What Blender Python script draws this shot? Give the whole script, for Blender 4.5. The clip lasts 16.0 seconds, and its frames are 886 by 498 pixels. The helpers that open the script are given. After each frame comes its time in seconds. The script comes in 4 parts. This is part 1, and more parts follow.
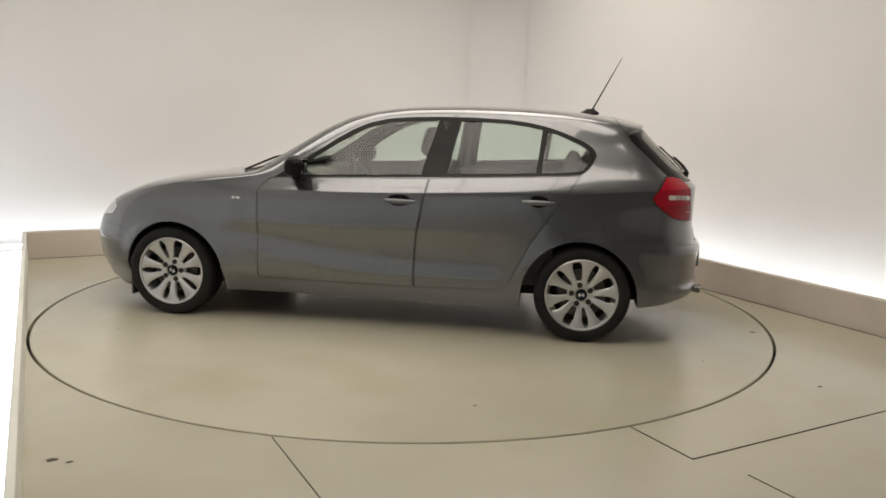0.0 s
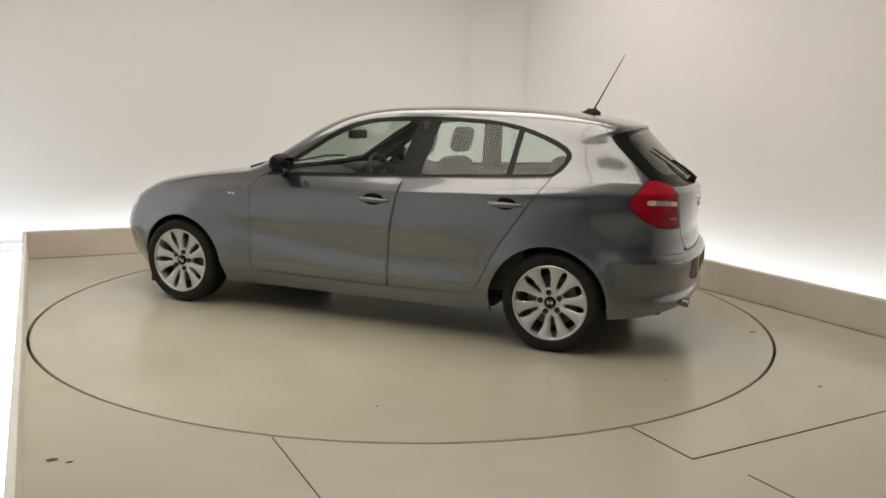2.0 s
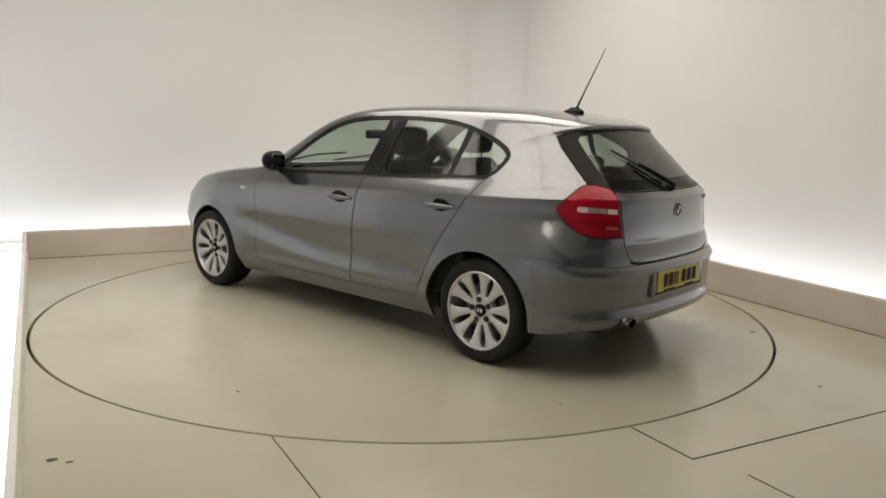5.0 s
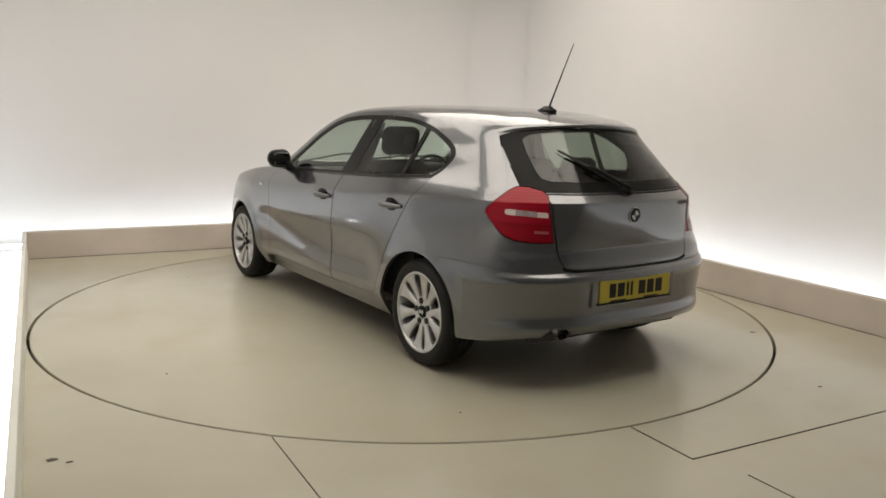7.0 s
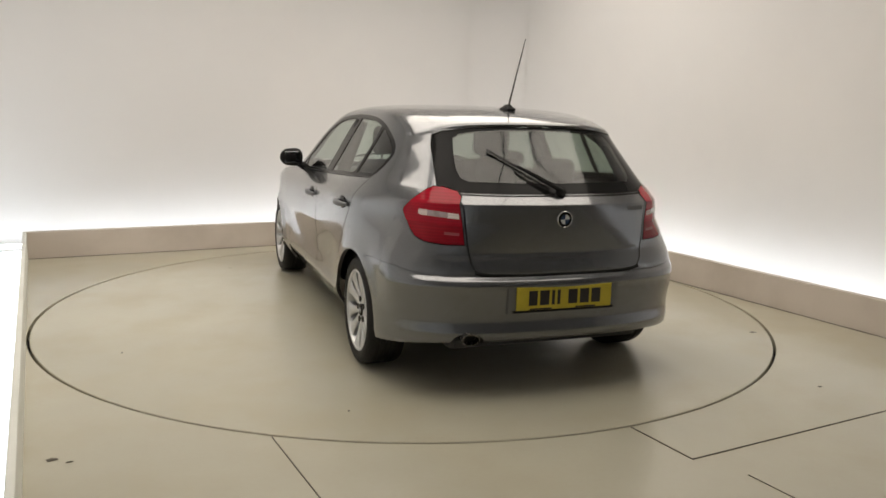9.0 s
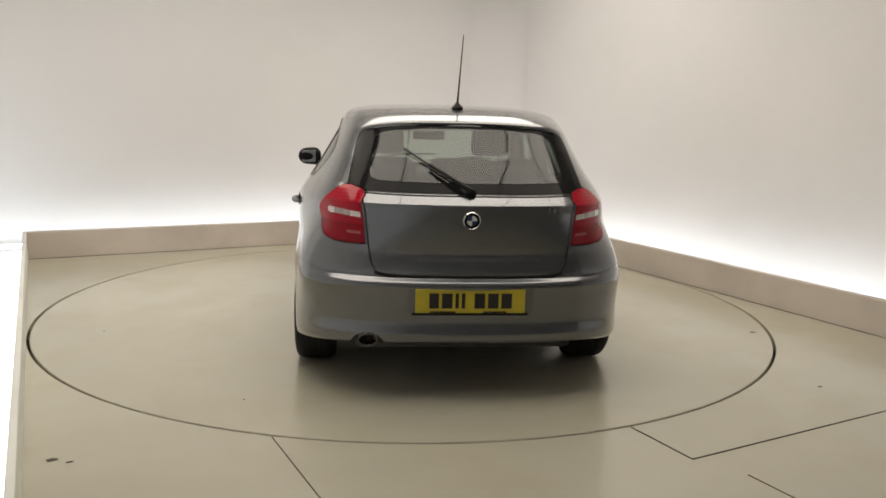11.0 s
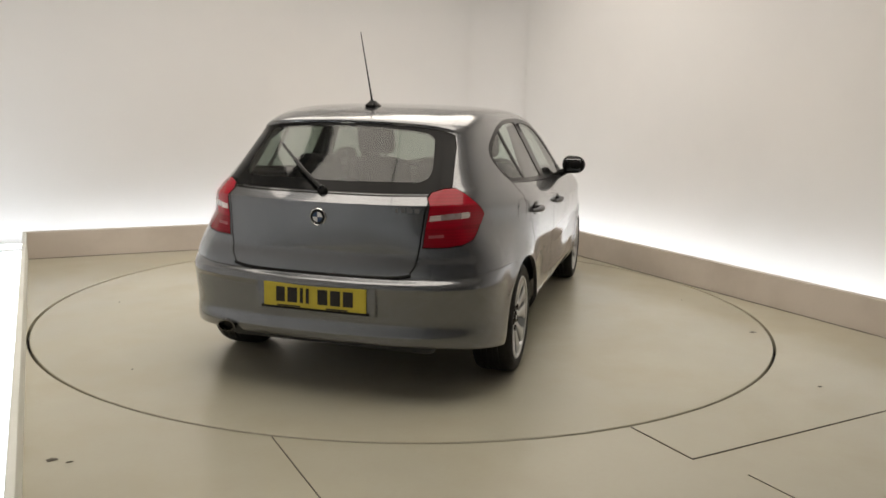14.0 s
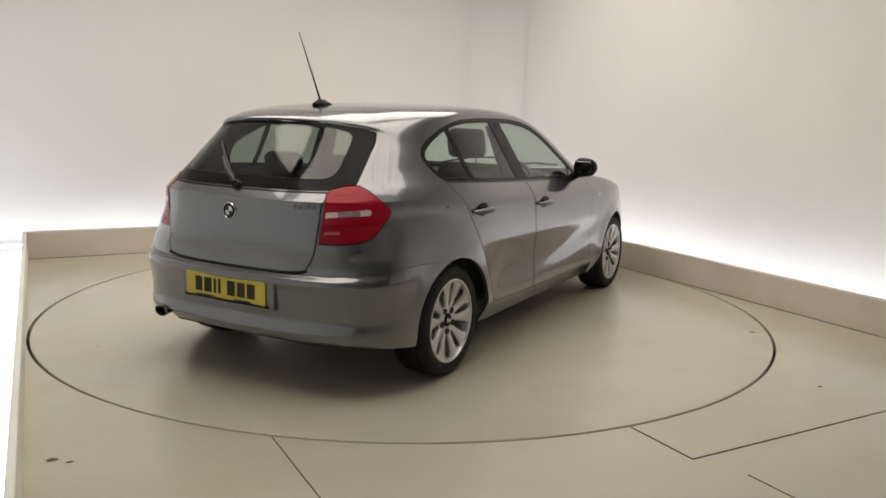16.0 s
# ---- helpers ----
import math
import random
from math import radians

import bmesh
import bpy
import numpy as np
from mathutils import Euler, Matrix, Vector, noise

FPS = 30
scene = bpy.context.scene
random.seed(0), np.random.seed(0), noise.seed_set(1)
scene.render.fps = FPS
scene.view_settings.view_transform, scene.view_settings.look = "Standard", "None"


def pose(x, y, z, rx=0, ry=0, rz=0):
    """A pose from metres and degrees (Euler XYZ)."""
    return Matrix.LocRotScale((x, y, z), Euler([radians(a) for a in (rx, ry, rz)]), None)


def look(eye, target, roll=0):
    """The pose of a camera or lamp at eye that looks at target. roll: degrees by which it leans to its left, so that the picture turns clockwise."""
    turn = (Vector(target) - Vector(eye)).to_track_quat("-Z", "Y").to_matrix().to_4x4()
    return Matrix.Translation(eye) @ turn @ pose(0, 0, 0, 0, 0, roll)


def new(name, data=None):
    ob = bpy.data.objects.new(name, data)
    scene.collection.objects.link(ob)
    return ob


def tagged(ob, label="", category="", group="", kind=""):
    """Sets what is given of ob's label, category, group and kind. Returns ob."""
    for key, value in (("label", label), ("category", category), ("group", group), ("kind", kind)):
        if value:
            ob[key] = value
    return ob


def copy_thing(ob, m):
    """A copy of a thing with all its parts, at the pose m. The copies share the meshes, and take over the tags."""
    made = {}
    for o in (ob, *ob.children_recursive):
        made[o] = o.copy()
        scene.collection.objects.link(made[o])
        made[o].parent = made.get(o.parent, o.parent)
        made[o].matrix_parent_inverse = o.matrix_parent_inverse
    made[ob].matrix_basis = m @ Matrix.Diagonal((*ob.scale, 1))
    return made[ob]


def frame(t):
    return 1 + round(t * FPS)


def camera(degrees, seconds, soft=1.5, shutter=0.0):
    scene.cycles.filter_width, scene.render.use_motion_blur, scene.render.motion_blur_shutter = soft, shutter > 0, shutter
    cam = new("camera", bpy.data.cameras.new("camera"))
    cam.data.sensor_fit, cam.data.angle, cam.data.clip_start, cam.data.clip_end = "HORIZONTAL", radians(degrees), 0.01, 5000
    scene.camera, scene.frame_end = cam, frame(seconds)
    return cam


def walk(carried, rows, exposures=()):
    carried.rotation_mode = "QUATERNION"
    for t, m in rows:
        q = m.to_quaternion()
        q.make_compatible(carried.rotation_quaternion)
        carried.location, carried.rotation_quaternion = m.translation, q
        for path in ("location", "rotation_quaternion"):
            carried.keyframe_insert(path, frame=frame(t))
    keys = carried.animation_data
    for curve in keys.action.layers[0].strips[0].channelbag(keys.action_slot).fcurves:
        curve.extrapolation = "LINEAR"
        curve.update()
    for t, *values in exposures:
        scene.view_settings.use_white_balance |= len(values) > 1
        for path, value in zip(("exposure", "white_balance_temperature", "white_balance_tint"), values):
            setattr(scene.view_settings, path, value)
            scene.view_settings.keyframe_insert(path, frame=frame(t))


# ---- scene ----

# Camera: stands still
cam = camera(58.45, 16.0, soft=1.6)
EYE = (0.000, -5.558, 1.359)
AIM = (0.2058, -0.6339, 0.5159)
VIEW = look(EYE, AIM, 1.562)
walk(cam, [(0.0, VIEW), (16.0, VIEW)])

# Turn of the turntable about the world's z axis: seconds, degrees
TURN = [(0, 168.86), (0.5, 165.59), (1, 162.31), (1.5, 159.04), (2, 155.75), (2.5, 152.46), (3, 149.15), (3.5, 145.83), (4, 142.49), (4.5, 139.14), (5, 135.77), (5.5, 132.37), (6, 128.96), (6.5, 125.53), (7, 122.07), (7.5, 118.6), (8, 115.1), (8.5, 111.59), (9, 108.06), (9.5, 104.52), (10, 100.96), (10.5, 97.38), (11, 93.8), (11.5, 90.21), (12, 86.62), (12.5, 83.02), (13, 79.43), (13.5, 75.84), (14, 72.27), (14.5, 68.71), (15, 65.16), (15.5, 61.65), (16, 58.16)]
CAR_X, CAR_Y = 0.1328, -0.1580

# ---- light ----
scene.view_settings.exposure = 0.0
ROOM = 26.3                       # the room's turn, degrees
RM = pose(0, 0, 0, 0, 0, ROOM)    # room axes: u along the back wall, v towards it


def world_light():
    w = bpy.data.worlds.new("world")
    w.use_nodes = True
    bg = w.node_tree.nodes["Background"]
    bg.inputs[0].default_value = (0.05, 0.05, 0.05, 1)
    bg.inputs[1].default_value = 0.3
    scene.world = w


def area(name, u, v, z, sx, sy, watts, colour, rx=0.0, ry=0.0):
    d = bpy.data.lights.new(name, "AREA")
    d.shape, d.size, d.size_y, d.energy, d.color = "RECTANGLE", sx, sy, watts, colour
    ob = new(name, d)
    ob.matrix_world = RM @ pose(u, v, z, rx, ry, 0)
    return ob


WARM = (1.0, 0.90, 0.78)
COOL = (0.88, 0.94, 1.0)
CEIL = 3.5
world_light()
# the two broad softboxes below the ceiling: u, v, width, depth, watts
SOFTBOXES = ((0.0, 0.85, 4.8, 2.3, 80), (-0.65, -1.58, 4.6, 1.9, 66))
for su, sv, sw, sd, sp in SOFTBOXES:
    area("softbox_lamp", su, sv, CEIL - 0.14, sw, sd, sp, WARM)

# ---- materials ----


def mat(name):
    m = bpy.data.materials.new(name)
    m.use_nodes = True
    nt = m.node_tree
    return m, nt, nt.nodes["Principled BSDF"]


def link(nt, a, b):
    nt.links.new(a, b)


def tex_noise(nt, scale, detail=4.0, rough=0.55, coord="Object", stretch=None):
    tc = nt.nodes.new("ShaderNodeTexCoord")
    n = nt.nodes.new("ShaderNodeTexNoise")
    n.inputs["Scale"].default_value = scale
    n.inputs["Detail"].default_value = detail
    n.inputs["Roughness"].default_value = rough
    mp = nt.nodes.new("ShaderNodeMapping")
    mp.inputs["Location"].default_value = (0.37, 0.21, 0.531)
    mp.inputs["Rotation"].default_value = (0.3, 0.2, 0.5)
    mp.inputs["Scale"].default_value = stretch or (1.0, 1.0, 1.0)
    link(nt, tc.outputs[coord], mp.inputs["Vector"])
    link(nt, mp.outputs[0], n.inputs["Vector"])
    return n.outputs["Fac"]


def ramp(nt, fac, stops):
    r = nt.nodes.new("ShaderNodeValToRGB")
    r.color_ramp.interpolation = "EASE"
    while len(r.color_ramp.elements) < len(stops):
        r.color_ramp.elements.new(0.5)
    for e, (p, c) in zip(r.color_ramp.elements, stops):
        e.position, e.color = p, (*c, 1) if len(c) == 3 else c
    link(nt, fac, r.inputs[0])
    return r.outputs[0]


def mixcol(nt, fac, a, b, mode="MIX"):
    n = nt.nodes.new("ShaderNodeMix")
    n.data_type, n.blend_type = "RGBA", mode
    for s, v in ((n.inputs[0], fac), (n.inputs[6], a), (n.inputs[7], b)):
        if isinstance(v, (int, float)):
            s.default_value = v
        elif isinstance(v, tuple):
            s.default_value = (*v, 1)
        else:
            link(nt, v, s)
    return n.outputs[2]


def bump(nt, bsdf, fac, strength, dist=0.01):
    b = nt.nodes.new("ShaderNodeBump")
    b.inputs["Strength"].default_value, b.inputs["Distance"].default_value = strength, dist
    link(nt, fac, b.inputs["Height"])
    link(nt, b.outputs[0], bsdf.inputs["Normal"])


def grained(name, c1, c2, rough=(0.4, 0.6), metal=0.0, scale=3.0, fine=60.0, bump_s=0.05, coat=0.0, spec=0.5):
    """A surface of two close colours in broad patches, with fine grain in roughness and relief."""
    m, nt, b = mat(name)
    broad = tex_noise(nt, scale, 5.0)
    tight = tex_noise(nt, fine, 3.0)
    base = ramp(nt, broad, [(0.35, c1), (0.65, c2)])
    link(nt, base, b.inputs["Base Color"])
    link(nt, ramp(nt, tight, [(0.3, (rough[0],) * 3), (0.7, (rough[1],) * 3)]), b.inputs["Roughness"])
    b.inputs["Metallic"].default_value = metal
    b.inputs["Coat Weight"].default_value = coat
    b.inputs["Coat Roughness"].default_value = 0.06
    b.inputs["Specular IOR Level"].default_value = spec
    if bump_s:
        bump(nt, b, tight, bump_s, 0.004)
    return m


def floor_material(name, tint):
    """Painted floor, mildly glossy, with broad soft stains and faint wear."""
    m, nt, b = mat(name)
    broad = tex_noise(nt, 0.55, 3.0, 0.5)
    mid = tex_noise(nt, 2.1, 4.0, 0.5)
    fine = tex_noise(nt, 45.0, 3.0, 0.5)
    lo, hi = tuple(v * 0.90 for v in tint), tuple(v * 1.08 for v in tint)
    base = ramp(nt, broad, [(0.25, lo), (0.75, hi)])
    stain = (tint[0] * 0.86, tint[1] * 0.81, tint[2] * 0.72)
    base = mixcol(nt, ramp(nt, mid, [(0.35, (0, 0, 0)), (0.80, (0.45, 0.45, 0.45))]), base, stain)
    base = mixcol(nt, ramp(nt, fine, [(0.3, (0, 0, 0)), (0.9, (0.12, 0.12, 0.12))]), base, stain)
    link(nt, base, b.inputs["Base Color"])
    link(nt, ramp(nt, broad, [(0.25, (0.19,) * 3), (0.75, (0.255,) * 3)]), b.inputs["Roughness"])
    b.inputs["Specular IOR Level"].default_value = 0.9
    return m


def paint_material():
    """Mid-grey metallic car paint under clear lacquer."""
    m, nt, b = mat("grey_metallic_paint")
    flake = tex_noise(nt, 900.0, 2.0)
    broad = tex_noise(nt, 2.0, 3.0)
    c = ramp(nt, flake, [(0.3, (0.108, 0.113, 0.121)), (0.7, (0.157, 0.163, 0.174))])
    c = mixcol(nt, ramp(nt, broad, [(0.4, (0, 0, 0)), (0.7, (0.12, 0.12, 0.12))]), c, (0.19, 0.19, 0.20))
    link(nt, c, b.inputs["Base Color"])
    b.inputs["Metallic"].default_value = 0.9
    link(nt, ramp(nt, flake, [(0.3, (0.23,) * 3), (0.7, (0.30,) * 3)]), b.inputs["Roughness"])
    b.inputs["Coat Weight"].default_value = 1.0
    b.inputs["Coat Roughness"].default_value = 0.055
    b.inputs["Coat IOR"].default_value = 1.72
    return m


def glass_material(name, tint, base=0.06):
    m = bpy.data.materials.new(name)
    m.use_nodes = True
    nt = m.node_tree
    nt.nodes.clear()
    out = nt.nodes.new("ShaderNodeOutputMaterial")
    mix = nt.nodes.new("ShaderNodeMixShader")
    tr = nt.nodes.new("ShaderNodeBsdfTransparent")
    gl = nt.nodes.new("ShaderNodeBsdfGlossy")
    fr = nt.nodes.new("ShaderNodeLayerWeight")
    fr.inputs["Blend"].default_value = 0.5
    pw = nt.nodes.new("ShaderNodeMath")
    pw.operation = "POWER"
    pw.inputs[1].default_value = 4.0
    ma = nt.nodes.new("ShaderNodeMapRange")
    ma.inputs["To Min"].default_value = base
    link(nt, fr.outputs["Facing"], pw.inputs[0])
    link(nt, pw.outputs[0], ma.inputs["Value"])
    tr.inputs[0].default_value = (*tint, 1)
    gl.inputs["Roughness"].default_value = 0.06
    link(nt, ma.outputs[0], mix.inputs[0])
    link(nt, tr.outputs[0], mix.inputs[1])
    link(nt, gl.outputs[0], mix.inputs[2])
    link(nt, mix.outputs[0], out.inputs[0])
    return m


def lens_material(name, colour, rough=0.09, trans=0.35, fins=22.0):
    """Moulded lamp lens: coloured glossy plastic over fine vertical optics."""
    m, nt, b = mat(name)
    tc = nt.nodes.new("ShaderNodeTexCoord")
    wv = nt.nodes.new("ShaderNodeTexWave")
    wv.bands_direction = "Z"
    wv.inputs["Scale"].default_value = fins
    link(nt, tc.outputs["Object"], wv.inputs["Vector"])
    bump(nt, b, wv.outputs["Fac"], 0.06, 0.003)
    dark = tuple(v * 0.82 for v in colour)
    link(nt, mixcol(nt, wv.outputs["Fac"], dark, colour), b.inputs["Base Color"])
    b.inputs["Roughness"].default_value = rough
    b.inputs["Specular IOR Level"].default_value = 0.2
    b.inputs["Coat Weight"].default_value = 0.12
    b.inputs["Coat Roughness"].default_value = 0.03
    b.inputs["Subsurface Weight"].default_value = trans
    b.inputs["Subsurface Radius"].default_value = (0.03, 0.004, 0.004)
    return m


def glow_material(name, colour, strength):
    m, nt, b = mat(name)
    b.inputs["Base Color"].default_value = (0.9, 0.9, 0.9, 1)
    b.inputs["Emission Color"].default_value = (*colour, 1)
    b.inputs["Emission Strength"].default_value = strength
    return m


FLOOR = floor_material("painted_floor", (0.478, 0.456, 0.366))
DISC = floor_material("turntable_floor", (0.478, 0.456, 0.366))
KERB = grained("kerb_paint", (0.52, 0.46, 0.40), (0.60, 0.535, 0.47), (0.45, 0.6), scale=1.6, fine=40)
# KERB_PALE: the left board's glow put into a paler colour
KERB_PALE = grained("glow_white_kerb", (0.70, 0.71, 0.65), (0.77, 0.78, 0.72), (0.4, 0.55), scale=1.6, fine=40)
WALL = grained("white_wall", (0.70, 0.69, 0.68), (0.75, 0.735, 0.72), (0.75, 0.9), scale=0.35, fine=120, bump_s=0.02)
BACKWALL = grained("grey_wall", (0.25, 0.25, 0.258), (0.30, 0.30, 0.305), (0.7, 0.9), scale=0.5, fine=80, bump_s=0.02)
# GREYWALL: grey only to dim what the car reflects from an unseen wall
GREYWALL = grained("pale_grey_wall", (0.40, 0.395, 0.39), (0.46, 0.45, 0.445), (0.75, 0.9), scale=0.4, fine=120, bump_s=0.02)
CEILING = grained("ceiling_paint", (0.50, 0.47, 0.43), (0.56, 0.53, 0.49), (0.8, 0.9), scale=0.5, fine=80, bump_s=0.02)
STEELGREY = grained("grey_lettering", (0.13, 0.13, 0.13), (0.16, 0.16, 0.16), (0.45, 0.55), metal=0.8, fine=60, bump_s=0)
STEEL = grained("dark_steel", (0.10, 0.10, 0.10), (0.14, 0.135, 0.13), (0.4, 0.6), metal=0.6, fine=50)
SEAM = grained("seam_dirt", (0.075, 0.066, 0.052), (0.11, 0.096, 0.075), (0.7, 0.9), fine=60)
PIT = grained("pit_black", (0.02, 0.018, 0.016), (0.03, 0.026, 0.022), (0.8, 0.95), fine=60)
LED = glow_material("led_white", COOL, 9.7)
LED_SOFT = glow_material("led_panel", COOL, 4.4)
BOX_GLOW = glow_material("softbox_cloth", WARM, 0.4)

PAINT = paint_material()
BLACK = grained("black_trim", (0.012, 0.012, 0.012), (0.02, 0.02, 0.02), (0.18, 0.24), fine=90, bump_s=0.0, spec=0.12)
GLOSSBLACK = grained("gloss_black", (0.008, 0.008, 0.008), (0.012, 0.012, 0.012), (0.08, 0.12), fine=90, bump_s=0, spec=0.08)
PLASTIC = grained("grained_black_plastic", (0.02, 0.02, 0.02), (0.032, 0.032, 0.032), (0.55, 0.7), fine=220, bump_s=0.15)
RUBBER = grained("tyre_rubber", (0.009, 0.009, 0.009), (0.016, 0.015, 0.014), (0.55, 0.75), scale=6, fine=120, bump_s=0.1, spec=0.25)
ALLOY = grained("silver_alloy", (0.52, 0.525, 0.53), (0.58, 0.585, 0.59), (0.285, 0.36), metal=0.6, scale=8, fine=120, bump_s=0.02, coat=0.3)
BRAKE = grained("brake_iron", (0.10, 0.09, 0.085), (0.17, 0.16, 0.15), (0.4, 0.6), metal=0.8, scale=9, fine=90)
CHROME = grained("chrome", (0.75, 0.75, 0.76), (0.8, 0.8, 0.8), (0.06, 0.12), metal=1.0, fine=60, bump_s=0)
CLOTH = grained("dark_seat_cloth", (0.022, 0.022, 0.023), (0.036, 0.035, 0.035), (0.85, 0.95), scale=7, fine=60, bump_s=0.0)
CARPET = grained("dark_carpet", (0.015, 0.015, 0.015), (0.025, 0.025, 0.025), (0.9, 1.0), fine=260, bump_s=0.3)
LINER = grained("grey_headliner", (0.35, 0.34, 0.32), (0.40, 0.39, 0.37), (0.85, 0.95), fine=40, bump_s=0.0)
GLASS = glass_material("clear_green_glass", (0.71, 0.79, 0.74))
REARGLASS = glass_material("tinted_rear_glass", (0.34, 0.38, 0.34), 0.06)
RED = lens_material("red_lens", (0.37, 0.004, 0.018), trans=0.0)
RED_DARK = lens_material("dark_red_lens", (0.25, 0.003, 0.012), trans=0.0)
MIRROR = grained("dark_mirror", (0.20, 0.20, 0.21), (0.24, 0.24, 0.25), (0.04, 0.08), metal=1.0, fine=40, bump_s=0)
PALE = lens_material("clear_lens", (0.80, 0.68, 0.66), trans=0.1)
YELLOW = grained("yellow_plate", (0.50, 0.40, 0.028), (0.56, 0.45, 0.036), (0.3, 0.4), scale=10, fine=150, bump_s=0.01)
BLUE = grained("badge_blue", (0.014, 0.032, 0.075), (0.018, 0.040, 0.090), (0.2, 0.3), fine=90, bump_s=0)
WHITE = grained("badge_white", (0.55, 0.55, 0.55), (0.6, 0.6, 0.6), (0.2, 0.3), fine=90, bump_s=0)
HEADLAMP = grained("headlamp_silver", (0.62, 0.64, 0.66), (0.72, 0.73, 0.74), (0.1, 0.2), metal=0.7, fine=60, bump_s=0, coat=1.0)

HANDLE = grained("grey_handle_paint", (0.17, 0.175, 0.184), (0.21, 0.216, 0.226), (0.36, 0.45), metal=0.55, fine=120, bump_s=0, spec=0.4)
DULL_RED = lens_material("dull_red_lens", (0.36, 0.10, 0.11), trans=0.0)
TAILPIPE = grained("tailpipe_steel", (0.16, 0.155, 0.15), (0.26, 0.25, 0.24), (0.18, 0.3), metal=1.0, scale=14, fine=90, bump_s=0)
HEADLAMP_GREY = grained("reflector_grey", (0.36, 0.27, 0.27), (0.48, 0.38, 0.38), (0.15, 0.25), metal=0.3, scale=30, fine=90, bump_s=0, coat=0.8)

# ---- mesh helpers ----


def part(name, bm, material, parent=None, label="", smooth=None, m=None):
    """Links a bmesh as one mesh object, under parent if given. smooth: the angle under which edges are rounded."""
    me = bpy.data.meshes.new(name)
    bm.normal_update()
    if smooth:
        for f in bm.faces:
            f.smooth = True
        lim = radians(smooth)
        for e in bm.edges:
            if len(e.link_faces) == 2 and e.calc_face_angle(0) > lim:
                e.smooth = False
    bm.to_mesh(me)
    bm.free()
    for mm in (material if isinstance(material, (list, tuple)) else [material]):
        me.materials.append(mm)
    ob = new(name, me)
    if parent:
        ob.parent = parent
    if m is not None:
        ob.matrix_local = m
    if label:
        tagged(ob, label)
    return ob


def box(bm, x0, x1, y0, y1, z0, z1, bevel=0.0, seg=2, m=None):
    """Adds a box, with rounded edges if bevel is given."""
    r = bmesh.ops.create_cube(bm, size=1)
    vs = r["verts"]
    for v in vs:
        v.co = Vector(((x0 + x1) / 2 + v.co.x * (x1 - x0), (y0 + y1) / 2 + v.co.y * (y1 - y0), (z0 + z1) / 2 + v.co.z * (z1 - z0)))
    if bevel:
        es = list({e for v in vs for e in v.link_edges})
        out = bmesh.ops.bevel(bm, geom=es, offset=bevel, segments=seg, profile=0.5, affect="EDGES")
        vs = list({v for f in out["faces"] for v in f.verts} | {v for v in vs if v.is_valid})
    if m is not None:
        bmesh.ops.transform(bm, matrix=m, verts=vs)
    return vs


def lathe(bm, prof, seg=48, m=None, closed=False):
    """Turns a profile of (radius, height) about z."""
    rings = []
    for r, z in prof:
        rings.append([bm.verts.new((r * math.cos(2 * math.pi * k / seg), r * math.sin(2 * math.pi * k / seg), z)) for k in range(seg)])
    pairs = list(zip(rings, rings[1:]))
    if closed:
        pairs.append((rings[-1], rings[0]))
    for a, b in pairs:
        for k in range(seg):
            bm.faces.new((a[k], a[(k + 1) % seg], b[(k + 1) % seg], b[k]))
    if not closed:
        for ring, rev in ((rings[0], True), (rings[-1], False)):
            if ring[0].co.xy.length > 1e-6:
                bm.faces.new(list(reversed(ring)) if rev else ring)
    vs = [v for r in rings for v in r]
    if m is not None:
        bmesh.ops.transform(bm, matrix=m, verts=vs)
    return vs


def tube(bm, pts, rad, seg=8):
    """A round bar along points; rad is one radius or one for each point."""
    pts = [Vector(p) for p in pts]
    rads = rad if isinstance(rad, (list, tuple)) else [rad] * len(pts)
    rings = []
    for i, p in enumerate(pts):
        d = (pts[min(i + 1, len(pts) - 1)] - pts[max(i - 1, 0)]).normalized()
        a = d.orthogonal().normalized() if not rings else (last - d * last.dot(d)).normalized()
        last = a
        b = d.cross(a)
        rings.append([bm.verts.new(p + rads[i] * (a * math.cos(2 * math.pi * k / seg) + b * math.sin(2 * math.pi * k / seg))) for k in range(seg)])
    for r0, r1 in zip(rings, rings[1:]):
        for k in range(seg):
            bm.faces.new((r0[k], r0[(k + 1) % seg], r1[(k + 1) % seg], r1[k]))
    bm.faces.new(list(reversed(rings[0])))
    bm.faces.new(rings[-1])


# ---- the room ----
RING = 2.446
U_RIGHT, V_BACK, U_LEFT, V_FRONT = 2.462, 2.745, -2.63, -7.2
WALL_R, WALL_B, WALL_L = 2.93, 3.45, -3.30
KERB_H = 0.24


def structure(ob, label, category):
    return tagged(ob, label, category, kind="structure")


